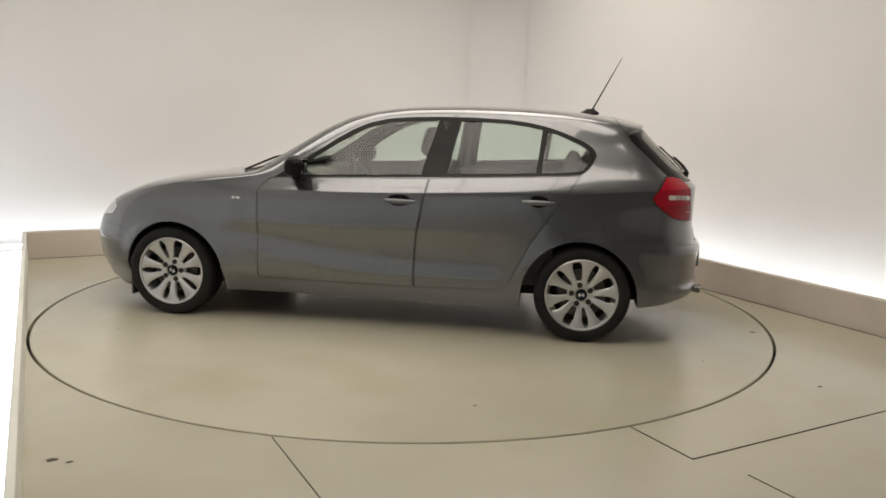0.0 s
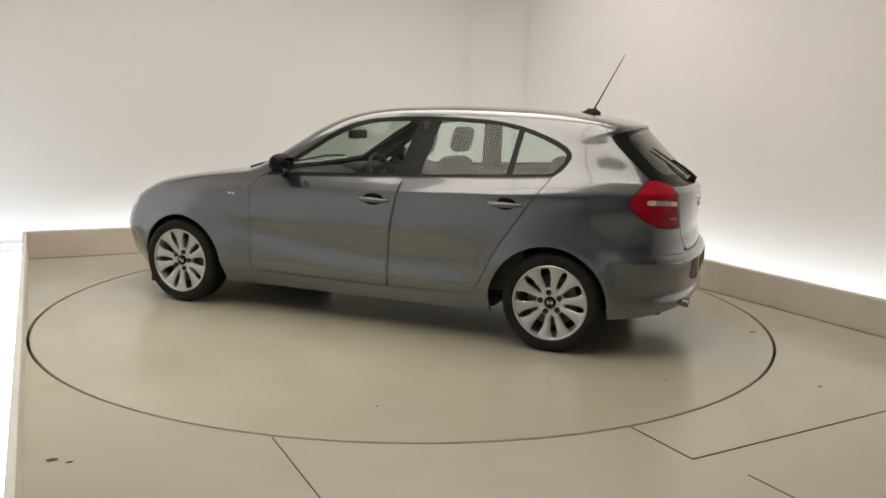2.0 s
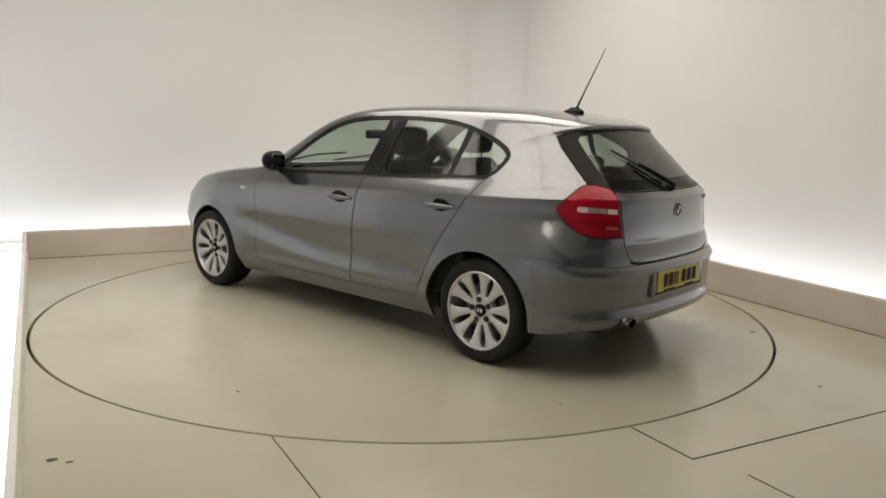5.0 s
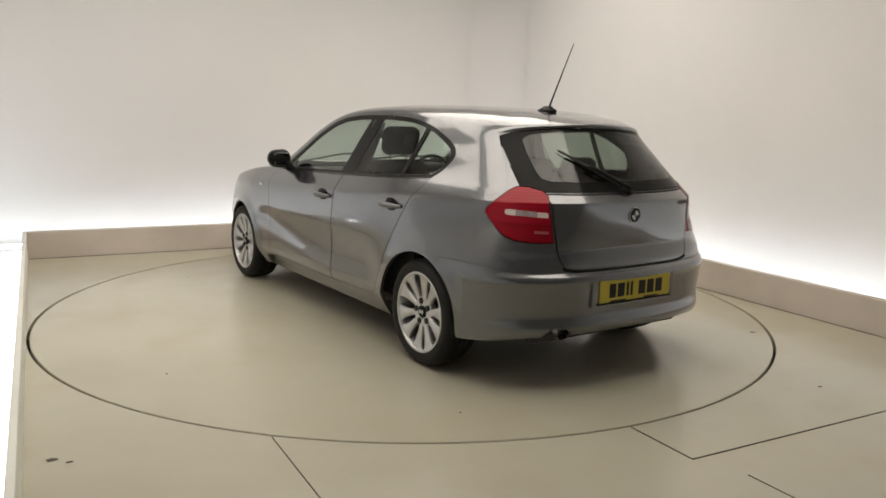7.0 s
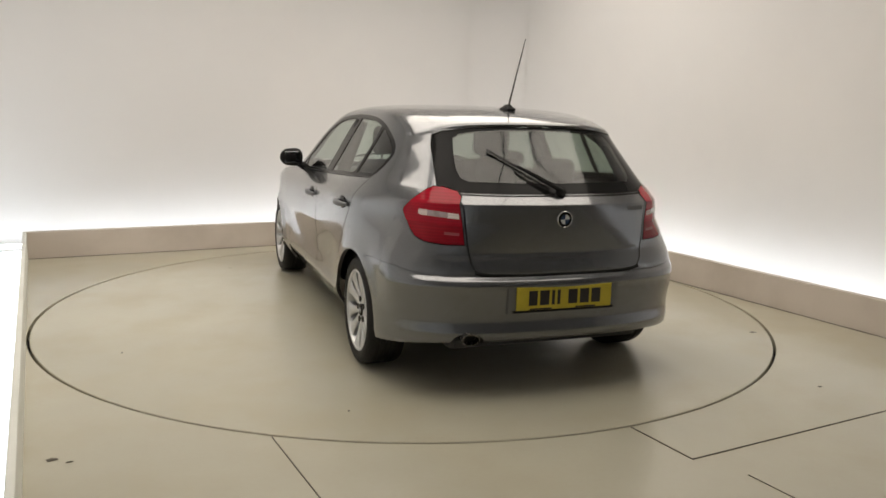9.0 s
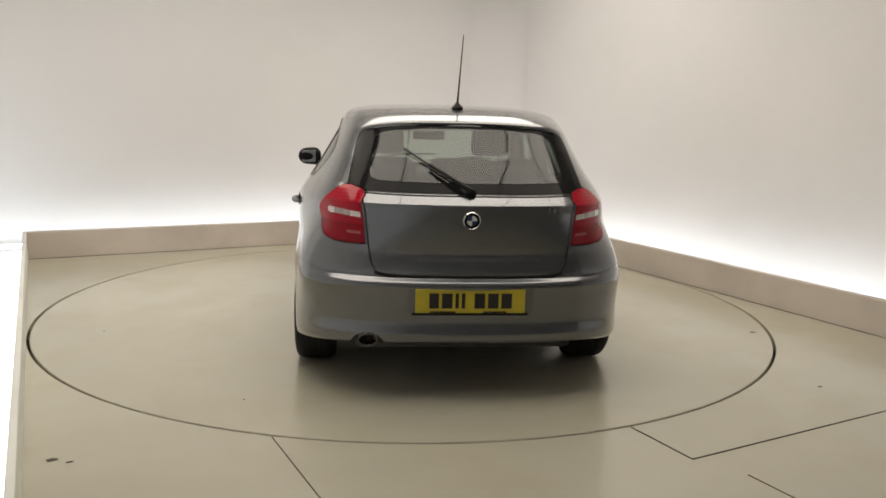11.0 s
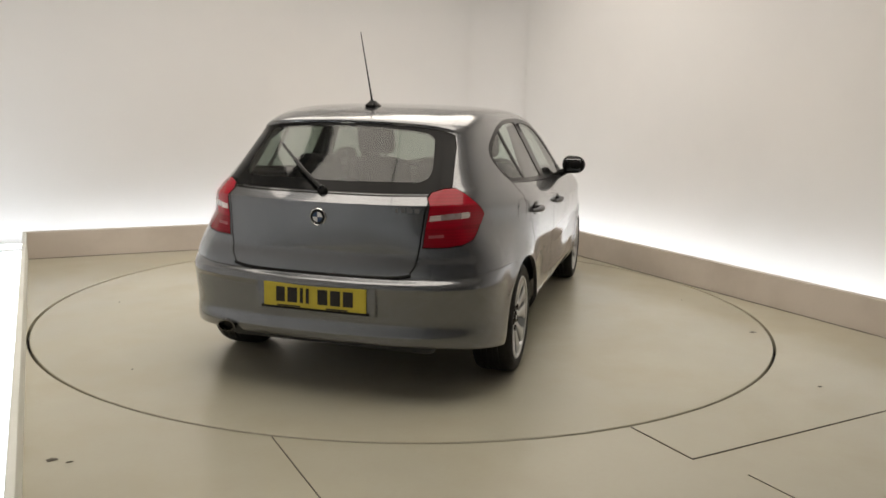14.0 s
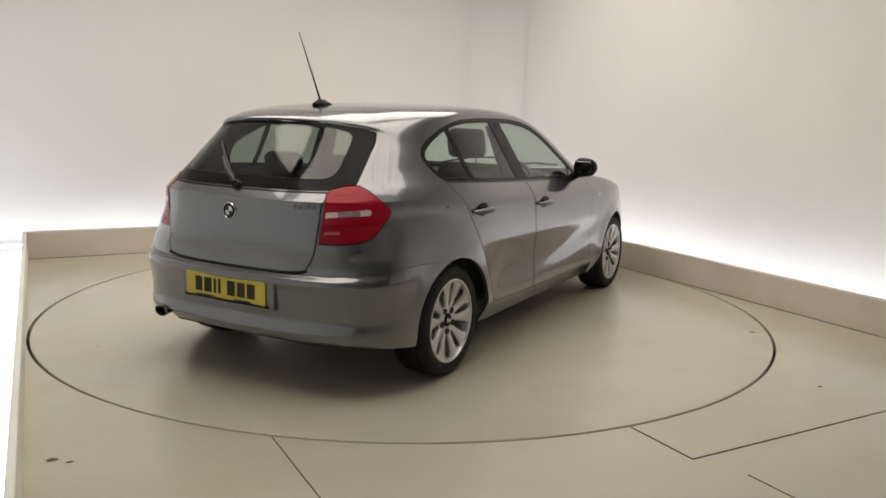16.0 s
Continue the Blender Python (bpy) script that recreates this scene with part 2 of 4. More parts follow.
def build_floor():
    bm = bmesh.new()
    n = 288
    inner, outer = [], []
    corners = [math.atan2(v, u) for u in (U_LEFT, U_RIGHT) for v in (V_FRONT, V_BACK)]
    angs = sorted([2 * math.pi * k / n - math.pi for k in range(n)] + corners)
    for a in angs:
        c, s = math.cos(a), math.sin(a)
        k = min((U_RIGHT if c > 0 else U_LEFT) / c if abs(c) > 1e-9 else 1e9, (V_BACK if s > 0 else V_FRONT) / s if abs(s) > 1e-9 else 1e9)
        inner.append((bm.verts.new((RING * c, RING * s, 0)), bm.verts.new((RING * c, RING * s, -0.05))))
        outer.append(bm.verts.new((k * c, k * s, 0)))
    for i in range(len(angs)):
        j = (i + 1) % len(angs)
        bm.faces.new((inner[i][0], outer[i], outer[j], inner[j][0]))
        bm.faces.new((inner[i][1], inner[i][0], inner[j][0], inner[j][1]))
    structure(part("floor", bm, FLOOR, m=RM), "beige painted stage floor, scuffed and slightly glossy", "floor")
    # added black base that paints the dark seen through the ring gap
    bm = bmesh.new()
    box(bm, WALL_L - 0.2, WALL_R + 0.2, V_FRONT - 0.2, WALL_B + 0.2, -0.30, -0.12)
    structure(part("subfloor", bm, PIT, m=RM), "added black base below the stage floor, darkening the ring gap", "floor")
    # joints between the floor boards; the last two are dark lines along the kerb feet
    for name, u0, u1, v0, v1 in (("floor_seam", -1.567, -1.563, -6.5, -1.89), ("floor_seam", -0.098, -0.092, -2.815, -2.452),
                                 ("floor_seam", -0.098, 2.45, -2.822, -2.816), ("floor_seam", -0.003, 0.0, -6.5, -3.02),
                                 ("floor_seam", U_RIGHT - 0.008, U_RIGHT - 0.001, V_FRONT + 0.01, V_BACK - 0.002),
                                 ("floor_seam", -2.37, U_RIGHT - 0.01, V_BACK - 0.007, V_BACK - 0.001)):
        bm = bmesh.new()
        box(bm, u0, u1, v0, v1, -0.02, 0.003)
        structure(part(name, bm, SEAM, m=RM), "thin dark line along a floor joint or kerb foot", "floor joint")
    rng = random.Random(4)
    for u, v, r in ((-2.39, -1.75, 0.018), (-2.33, -1.80, 0.009), (1.20, -2.45, 0.013), (1.75, -1.55, 0.02)):
        bm = bmesh.new()
        k = 12
        c = bm.verts.new((u, v, 0.004))
        ring = [bm.verts.new((u + 1.5 * r * rng.uniform(0.6, 1.2) * math.cos(2 * math.pi * i / k), v + r * rng.uniform(0.6, 1.1) * math.sin(2 * math.pi * i / k), 0.0015)) for i in range(k)]
        for i in range(k):
            bm.faces.new((c, ring[i], ring[(i + 1) % k]))
        tagged(part("floor_mark", bm, SEAM, m=RM), "small dark blot on the painted floor", "stain", kind="structure")


def build_turntable():
    bm = bmesh.new()
    lathe(bm, [(RING - 0.017, -0.05), (RING - 0.017, -0.004), (RING - 0.021, 0.0)], seg=256)
    disc = part("turntable", bm, DISC)
    tagged(disc, "round beige turntable set flush in the stage floor", "turntable")
    rng = random.Random(9)
    for x, y, r in ((-1.9, 0.9, 0.007), (1.6, 1.1, 0.006), (0.9, -1.9, 0.006), (-0.7, 1.9, 0.007), (2.0, -0.5, 0.005)):
        bm = bmesh.new()
        k = 10
        c = bm.verts.new((x, y, 0.004))
        ring = [bm.verts.new((x + 1.4 * r * rng.uniform(0.6, 1.2) * math.cos(2 * math.pi * i / k), y + r * rng.uniform(0.6, 1.1) * math.sin(2 * math.pi * i / k), 0.001)) for i in range(k)]
        for i in range(k):
            bm.faces.new((c, ring[i], ring[(i + 1) % k]))
        part("scuff", bm, SEAM, disc, "small dark scuff")
    return disc


def build_walls():
    th = 0.05
    # kerb boards along the back and the right of the stage
    bm = bmesh.new()
    box(bm, -2.410, U_RIGHT + th, V_BACK, V_BACK + th, -0.1, KERB_H, 0.006)
    structure(part("kerb_back", bm, KERB, m=RM), "low beige painted kerb board hiding a light strip", "kerb")
    bm = bmesh.new()
    box(bm, U_RIGHT, U_RIGHT + th, V_FRONT, V_BACK - 0.002, -0.1, KERB_H, 0.006)
    structure(part("kerb_side", bm, KERB, m=RM), "low beige painted kerb board hiding a light strip", "kerb")
    # the left kerb runs slightly askew
    left = RM @ pose(-2.380, V_BACK, 0, 0, 0, -1.39)
    bm = bmesh.new()
    box(bm, -0.030, 0.0, V_FRONT - V_BACK, -0.002, -0.1, KERB_H, 0.005)
    structure(part("kerb_left", bm, KERB_PALE, m=left), "low off-white kerb board hiding a light strip, its glow painted in", "kerb")
    bm = bmesh.new()
    box(bm, -0.42, -0.045, V_FRONT - V_BACK + 0.3, 0.0, 0.04, 0.07, 0.004)
    tagged(part("light_strip", bm, LED_SOFT, m=left), "glowing white light strip in the trough behind the kerb", "light strip", "light strips round the stage")
    # light strips in the trough behind
    for name, u0, u1, v0, v1, z in (("light_strip", WALL_L + 0.1, WALL_R - 0.5, WALL_B - 0.26, WALL_B - 0.19, 0.06),
                                    ("light_strip", WALL_R - 0.26, WALL_R - 0.19, V_FRONT + 0.3, WALL_B - 0.5, 0.06)):
        bm = bmesh.new()
        box(bm, u0, u1, v0, v1, z - 0.03, z, 0.004)
        tagged(part(name, bm, LED, m=RM), "glowing white light strip in the trough behind the kerb", "light strip", "light strips round the stage")
    bm = bmesh.new()
    pts = [(WALL_R - 0.5 + 0.275 * math.cos(math.pi / 2 * k / 12), WALL_B - 0.5 + 0.275 * math.sin(math.pi / 2 * k / 12), 0.045) for k in range(13)]
    tube(bm, pts, 0.03, 8)
    tagged(part("light_strip", bm, LED, m=RM), "glowing white light strip in the trough behind the kerb", "light strip", "light strips round the stage")
    bm = bmesh.new()
    box(bm, WALL_L - 0.2, WALL_R + 0.2, WALL_B, WALL_B + 0.15, -0.2, CEIL)
    structure(part("wall_back", bm, WALL, m=RM), "plain white studio wall washed with light from below", "wall")
    bm = bmesh.new()
    box(bm, WALL_R, WALL_R + 0.15, V_FRONT - 0.2, WALL_B - 0.002, -0.2, CEIL)
    structure(part("wall_right", bm, WALL, m=RM), "plain white studio wall washed with light from below", "wall")
    bm = bmesh.new()
    rad, n = 0.5, 20
    arc = [(WALL_R - 0.004 - rad + rad * math.cos(math.pi / 2 * k / n), WALL_B - 0.004 - rad + rad * math.sin(math.pi / 2 * k / n)) for k in range(n + 1)]
    foot = [(bm.verts.new((u, v, -0.1)), bm.verts.new((u, v, CEIL - 0.002))) for u, v in arc]
    for (a, b), (c, d) in zip(foot, foot[1:]):
        bm.faces.new((a, b, d, c))
    bmesh.ops.reverse_faces(bm, faces=bm.faces[:])
    structure(part("wall_corner", bm, WALL, m=RM, smooth=30), "rounded white corner of the studio walls", "wall")
    bm = bmesh.new()
    box(bm, WALL_L - 0.15, WALL_L, 0.8, WALL_B - 0.002, -0.2, CEIL)
    structure(part("wall_left", bm, WALL, m=RM), "plain white studio wall", "wall")
    # unseen part of the left wall, greyed to dim reflections in the tailgate
    bm = bmesh.new()
    box(bm, WALL_L - 0.15, WALL_L, V_FRONT - 0.2, 0.798, -0.2, CEIL)
    structure(part("wall_left_unseen", bm, GREYWALL, m=RM), "unseen grey wall part, added to dim reflections in the car", "wall")
    # unseen closing wall behind the camera, its grey set for reflections in the doors
    bm = bmesh.new()
    box(bm, WALL_L + 0.002, WALL_R - 0.002, V_FRONT - 0.15, V_FRONT, -0.2, CEIL)
    structure(part("wall_front", bm, BACKWALL, m=RM), "unseen mid-grey closing wall, toned for the car's reflections", "wall")
    bm = bmesh.new()
    box(bm, WALL_L - 0.2, WALL_R + 0.2, V_FRONT - 0.2, WALL_B + 0.2, CEIL + 0.002, CEIL + 0.15)
    structure(part("ceiling", bm, CEILING, m=RM), "pale ceiling with dark beams", "ceiling")
    for v in (-3.2, -0.34, 2.4):
        bm = bmesh.new()
        box(bm, -2.6, WALL_R - 0.01, v - 0.05, v + 0.05, CEIL - 0.16, CEIL, 0.01)
        structure(part("ceiling_beam", bm, STEEL, m=RM), "dark steel ceiling beam", "beam")
    # crossed braces below the front softbox
    for u, turn, drop in ((-1.35, 48, 0.20), (-1.35, -48, 0.27), (0.55, 48, 0.20), (0.55, -48, 0.27)):
        bm = bmesh.new()
        tube(bm, [(0, -1.25, 0), (0, 1.25, 0)], 0.014, 8)
        structure(part("ceiling_brace", bm, STEEL, m=RM @ pose(u, -1.68, CEIL - drop, 0, 0, turn)), "thin dark steel brace below the softbox", "beam")
    for u, v, wide, half in ((su, sv, sw / 2, sd / 2) for su, sv, sw, sd, _ in SOFTBOXES):
        root = new("ceiling_softbox")
        root.matrix_world = RM @ pose(u, v, CEIL)
        tagged(root, "large rectangular softbox lamp under the ceiling", "ceiling light", "softboxes under the ceiling")
        bm = bmesh.new()
        box(bm, -wide - 0.05, wide + 0.05, -half - 0.05, half + 0.05, -0.10, -0.002, 0.01)
        part("housing", bm, STEEL, root)
        bm = bmesh.new()
        box(bm, -wide, wide, -half, half, -0.12, -0.105, 0.004)
        part("diffuser", bm, BOX_GLOW, root, "glowing white diffuser cloth")


build_floor()
turntable = build_turntable()
build_walls()

# ---- the car ----
# Car axes: x forward, y to its left, z up, from the middle of the wheelbase on the floor.
WHEEL_X, WHEEL_Z, TYRE_R, RIM_R = 1.330, 0.293, 0.293, 0.222


def lerp_table(x, table):
    """Smooth interpolation in a small table of (x, value)."""
    if x <= table[0][0]:
        return table[0][1]
    for (x0, v0), (x1, v1) in zip(table, table[1:]):
        if x <= x1:
            return v0 + (v1 - v0) * (x - x0) / (x1 - x0)
    return table[-1][1]


def side_y(x, z):
    """Half width of the body's side at x, z: sill flange, hollow lower door, full waist, leaning glasshouse."""
    zz = z
    lift = max(0.0, min(1.0, (z - 0.66) / 0.16)) * max(0.0, min(1.0, (1.20 - z) / 0.2))
    zz += 0.042 * (max(-1.7, min(1.0, x)) + 0.49) * lift
    y = 0.0
    for k in (-1, 0, 1):
        y += lerp_table(zz + 0.006 * k, SECTION) / 3
    foot = 0.33 + 0.17 * max(0.0, min(1.0, (x + 0.25) / 1.1)) ** 1.6
    reach = max(0.0, min(1.0, (0.98 - abs(x - 0.02)) / 0.22))
    y -= reach * reach * (3 - 2 * reach) * sum(lerp_table((z + 0.005 * k - foot) / (0.642 - foot), HOLLOW) for k in (-1, 0, 1)) / 3
    up = max(0.0, min(1.0, (z - 0.75) / 0.3))
    b = max(0.0, -0.85 - x) / 0.8
    f = max(0.0, x - 1.0) / 0.7
    low = max(0.0, min(1.0, (0.86 - z) / 0.37))
    low = low * low * (3 - 2 * low)
    c = max(0.0, -1.15 - x) / 0.55
    y -= (0.125 * (1 - up) + 0.135 * up) * b * b * (1 - low) + 0.026 * c * c * low
    w = max(0.0, min(1.0, (-1.30 - x) / 0.3)) * max(0.0, min(1.0, (0.84 - z) / 0.32))
    y += w * (0.858 - 0.030 * c * c - 0.25 * max(0.0, 0.27 - z) - y)
    y -= 0.105 * f * f * (1 - 0.35 * max(0.0, 1 - abs(z - 0.5) / 0.3))
    for wx in (-WHEEL_X, WHEEL_X):
        d = math.hypot(x - wx * 0.985, z - 0.272)
        y += (0.012 if wx < 0 else 0.016) * math.exp(-((d - 0.355) / 0.05) ** 2)
    return y


SECTION = [(0.15, 0.760), (0.20, 0.793), (0.27, 0.838), (0.295, 0.854), (0.33, 0.867), (0.36, 0.869), (0.42, 0.870), (0.48, 0.871),
           (0.585, 0.872), (0.63, 0.873), (0.74, 0.874), (0.86, 0.874), (0.882, 0.871), (0.93, 0.841), (0.975, 0.810), (1.05, 0.766), (1.2, 0.687), (1.34, 0.610), (1.45, 0.545)]
# depth of the hollow in the lower doors, from the bulge over the sill (0), which climbs forwards, to the waist crease (1)
HOLLOW = [(0.0, 0.0), (0.08, 0.0012), (0.20, 0.0062), (0.35, 0.0128), (0.50, 0.0150), (0.67, 0.0118), (0.87, 0.0052), (0.955, 0.0026), (1.0, 0.0)]

# the middle line of the body, and the line where its top and ends meet the sides: x, z and x, z
PROFILE = [(-2.02, 0.270, -1.70, 0.238), (-2.070, 0.284, -1.71, 0.265), (-2.092, 0.322, -1.71, 0.318), (-2.078, 0.375, -1.70, 0.385),
           (-2.080, 0.45, -1.70, 0.450), (-2.088, 0.53, -1.70, 0.530), (-2.100, 0.555, -1.705, 0.560), (-2.090, 0.578, -1.70, 0.585),
           (-2.060, 0.598, -1.69, 0.620), (-2.058, 0.625, -1.688, 0.650), (-2.049, 0.668, -1.685, 0.682), (-2.038, 0.700, -1.68, 0.710), (-2.041, 0.735, -1.675, 0.740), (-2.047, 0.82, -1.67, 0.820), (-2.050, 0.90, -1.65, 0.900),
           (-2.051, 0.936, -1.635, 0.938), (-2.048, 0.942, -1.630, 0.944), (-2.000, 0.984, -1.60, 0.993), (-1.990, 0.992, -1.595, 1.002), (-1.90, 1.082, -1.545, 1.078), (-1.79, 1.19, -1.482, 1.158),
           (-1.69, 1.295, -1.420, 1.217), (-1.690, 1.318, -1.392, 1.238), (-1.55, 1.356, -1.29, 1.289), (-1.33, 1.387, -1.16, 1.320), (-1.10, 1.402, -1.02, 1.339),
           (-0.80, 1.412, -0.78, 1.352), (-0.50, 1.414, -0.50, 1.359), (-0.20, 1.404, -0.22, 1.351), (0.03, 1.380, -0.02, 1.327),
           (0.235, 1.331, 0.13, 1.272), (0.425, 1.245, 0.27, 1.185), (0.672, 1.094, 0.48, 1.045), (0.905, 0.955, 0.66, 0.950),
           (1.07, 0.940, 0.90, 0.920), (1.30, 0.912, 1.22, 0.880), (1.60, 0.862, 1.48, 0.815), (1.83, 0.780, 1.63, 0.728),
           (1.95, 0.712, 1.685, 0.658), (2.02, 0.635, 1.71, 0.585), (2.06, 0.54, 1.715, 0.500), (2.09, 0.42, 1.71, 0.380),
           (2.085, 0.26, 1.70, 0.220), (2.06, 0.18, 1.68, 0.150), (1.98, 0.14, 1.66, 0.130)]
BOTTOM = 0.188


def catmull(rows, per):
    out = []
    n = len(rows)
    for i in range(n - 1):
        p0, p1, p2, p3 = (np.array(rows[min(max(k, 0), n - 1)], float) for k in (i - 1, i, i + 1, i + 2))
        for j in range(per):
            t = j / per
            c = 0.5 * (2 * p1 + (p2 - p0) * t + (2 * p0 - 5 * p1 + 4 * p2 - p3) * t * t + (3 * p1 - p0 - 3 * p2 + p3) * t ** 3)
            lin = p1 + (p2 - p1) * t
            out.append(0.65 * c + 0.35 * lin)
    out.append(np.array(rows[-1], float))
    return out


LOOP = catmull(PROFILE, 5)
for _ in range(14):   # ease the line where top and sides meet
    edge = [r[2:4].copy() for r in LOOP]
    for i in range(1, len(LOOP) - 1):
        LOOP[i][2:4] = 0.25 * edge[i - 1] + 0.5 * edge[i] + 0.25 * edge[i + 1]


def cap_point(row, t):
    """A point across the top or an end of the body: t is 0 on the middle line, 1 at the side."""
    cx, cz, ex, ez = row
    ey = side_y(ex, ez)
    dx, dz = cx - ex, cz - ez
    run = math.hypot(dx, dz)
    e = 0.004
    ux, uz = dx / run, dz / run
    slope = (side_y(ex + e * ux, ez + e * uz) - side_y(ex - e * ux, ez - e * uz)) / (2 * e)
    b = 0.72 * run
    p = [Vector((cx, 0, cz)), Vector((cx, 0.70 * ey, cz)), Vector((ex + b * ux, ey + b * max(-0.9, min(0.5, slope)), ez + b * uz)), Vector((ex, ey, ez))]
    s = 1 - t
    return p[0] * s ** 3 + p[1] * 3 * s * s * t + p[2] * 3 * s * t * t + p[3] * t ** 3


def inside(a, b, poly):
    r = False
    n = len(poly)
    for i in range(n):
        (x0, y0), (x1, y1) = poly[i], poly[(i + 1) % n]
        if (y0 > b) != (y1 > b) and a < (x1 - x0) * (b - y0) / (y1 - y0) + x0:
            r = not r
    return r


def offset(poly, d):
    """The polygon with its edges moved inwards by d."""
    n = len(poly)
    area2 = sum(poly[i][0] * poly[(i + 1) % n][1] - poly[(i + 1) % n][0] * poly[i][1] for i in range(n))
    sg = 1 if area2 > 0 else -1
    out = []
    for i in range(n):
        p0, p1, p2 = Vector(poly[i - 1]), Vector(poly[i]), Vector(poly[(i + 1) % n])
        d0, d1 = (p1 - p0).normalized(), (p2 - p1).normalized()
        n0, n1 = Vector((-d0.y, d0.x)) * sg, Vector((-d1.y, d1.x)) * sg
        m = n0 + n1
        k = d / max(0.35, (1 + n0.dot(n1)))
        out.append(tuple(p1 + m * k))
    return out


SIDE = (Vector((1, 0, 0)), Vector((0, 0, 1)))            # seen from the side
REAR = (Vector((0, 1, 0)), Vector((0, 0, 1)))            # seen from behind
OBLIQUE = (Vector((1, 1, 0)), Vector((0, 0, 1)))         # seen from the rear corner
TOP = (Vector((1, 0, 0)), Vector((0, 1, 0)))             # seen from above


def cut(bm, poly, axes, keep):
    """Scores the polygon into the mesh, on the faces for which keep(centre) holds."""
    ea, eb = axes
    n = len(poly)
    for i in range(n):
        p, q = poly[i], poly[(i + 1) % n]
        if math.hypot(q[0] - p[0], q[1] - p[1]) < 1e-6:
            continue
        lo = (min(p[0], q[0]) - 1e-4, min(p[1], q[1]) - 1e-4)
        hi = (max(p[0], q[0]) + 1e-4, max(p[1], q[1]) + 1e-4)
        fs = []
        for f in bm.faces:
            a = [v.co.dot(ea) for v in f.verts]
            b = [v.co.dot(eb) for v in f.verts]
            if max(a) >= lo[0] and min(a) <= hi[0] and max(b) >= lo[1] and min(b) <= hi[1] and keep(f.calc_center_median()):
                fs.append(f)
        if not fs:
            continue
        d = (q[0] - p[0], q[1] - p[1])
        no2 = (-d[1], d[0])
        ln = math.hypot(*no2)
        sa, sb = ea.dot(ea), eb.dot(eb)
        no = ea * (no2[0] / ln) + eb * (no2[1] / ln)
        co = ea * (p[0] / sa) + eb * (p[1] / sb)
        geom = list({e for f in fs for e in f.edges} | {v for f in fs for v in f.verts}) + fs
        bmesh.ops.bisect_plane(bm, geom=geom, dist=1e-5, plane_co=co, plane_no=no)


def chosen(bm, poly, axes, keep):
    ea, eb = axes
    return [f for f in bm.faces if keep(f.calc_center_median()) and inside(f.calc_center_median().dot(ea), f.calc_center_median().dot(eb), poly)]


def take(bm, poly, axes, keep, gap=0.0):
    """Cuts the polygon out of the mesh and returns it as a mesh of its own, smaller by the gap all round."""
    cut(bm, poly, axes, keep)
    if gap:
        small = offset(poly, gap)
        cut(bm, small, axes, keep)
    fs = chosen(bm, poly, axes, keep)
    got = bmesh.new()
    made = {}
    for f in fs:
        c = f.calc_center_median()
        if gap and not inside(c.dot(axes[0]), c.dot(axes[1]), small):
            continue
        vs = []
        for v in f.verts:
            if v.index not in made or made[v.index][0] is not v:
                made[v.index] = (v, got.verts.new(v.co))
            vs.append(made[v.index][1])
        try:
            got.faces.new(vs)
        except ValueError:
            pass
    bmesh.ops.delete(bm, geom=fs, context="FACES")
    bm.verts.index_update()
    return got


def finish(bm, depth=0.018, mirror="none", shift=0.0):
    """Turns normals outwards, folds the border inwards as a flange and mirrors: none, weld (across the middle) or flip."""
    bmesh.ops.remove_doubles(bm, verts=bm.verts, dist=2e-4)
    bm.normal_update()
    for f in bm.faces:
        c = f.calc_center_median()
        if f.normal.dot(Vector((c.x * 0.5, c.y, c.z - 0.6))) < 0:
            f.normal_flip()
    bm.normal_update()
    if shift:
        nos = {v: v.normal.copy() for v in bm.verts}
        for v, no in nos.items():
            v.co += no * shift
    if depth:
        border = [e for e in bm.edges if len(e.link_faces) == 1 and not (abs(e.verts[0].co.y) < 1e-4 and abs(e.verts[1].co.y) < 1e-4)]
        nos = {v: v.normal.copy() for e in border for v in e.verts}
        made = bmesh.ops.extrude_edge_only(bm, edges=border)
        # second material is black: the dark of the panel gaps put into the flange colour
        for g in made["geom"]:
            if isinstance(g, bmesh.types.BMFace):
                g.material_index = 1
        nv = [g for g in made["geom"] if isinstance(g, bmesh.types.BMVert)]
        old = {}
        for v in nv:
            for e in v.link_edges:
                o = e.other_vert(v)
                if o in nos and (o.co - v.co).length < 1e-7:
                    old[v] = o
        for v in nv:
            if v in old:
                v.co -= nos[old[v]] * depth
                if abs(old[v].co.y) < 1e-4:
                    v.co.y = 0
    if mirror == "flip":
        bmesh.ops.transform(bm, matrix=Matrix.Diagonal((1, -1, 1, 1)), verts=bm.verts)
        bmesh.ops.reverse_faces(bm, faces=bm.faces)
    if mirror == "weld":
        d = bmesh.ops.duplicate(bm, geom=bm.verts[:] + bm.edges[:] + bm.faces[:])["geom"]
        vs = [g for g in d if isinstance(g, bmesh.types.BMVert)]
        fs = [g for g in d if isinstance(g, bmesh.types.BMFace)]
        bmesh.ops.transform(bm, matrix=Matrix.Diagonal((1, -1, 1, 1)), verts=vs)
        bmesh.ops.reverse_faces(bm, faces=fs)
        bmesh.ops.remove_doubles(bm, verts=[v for v in bm.verts if abs(v.co.y) < 1e-3], dist=5e-4)
    return bm


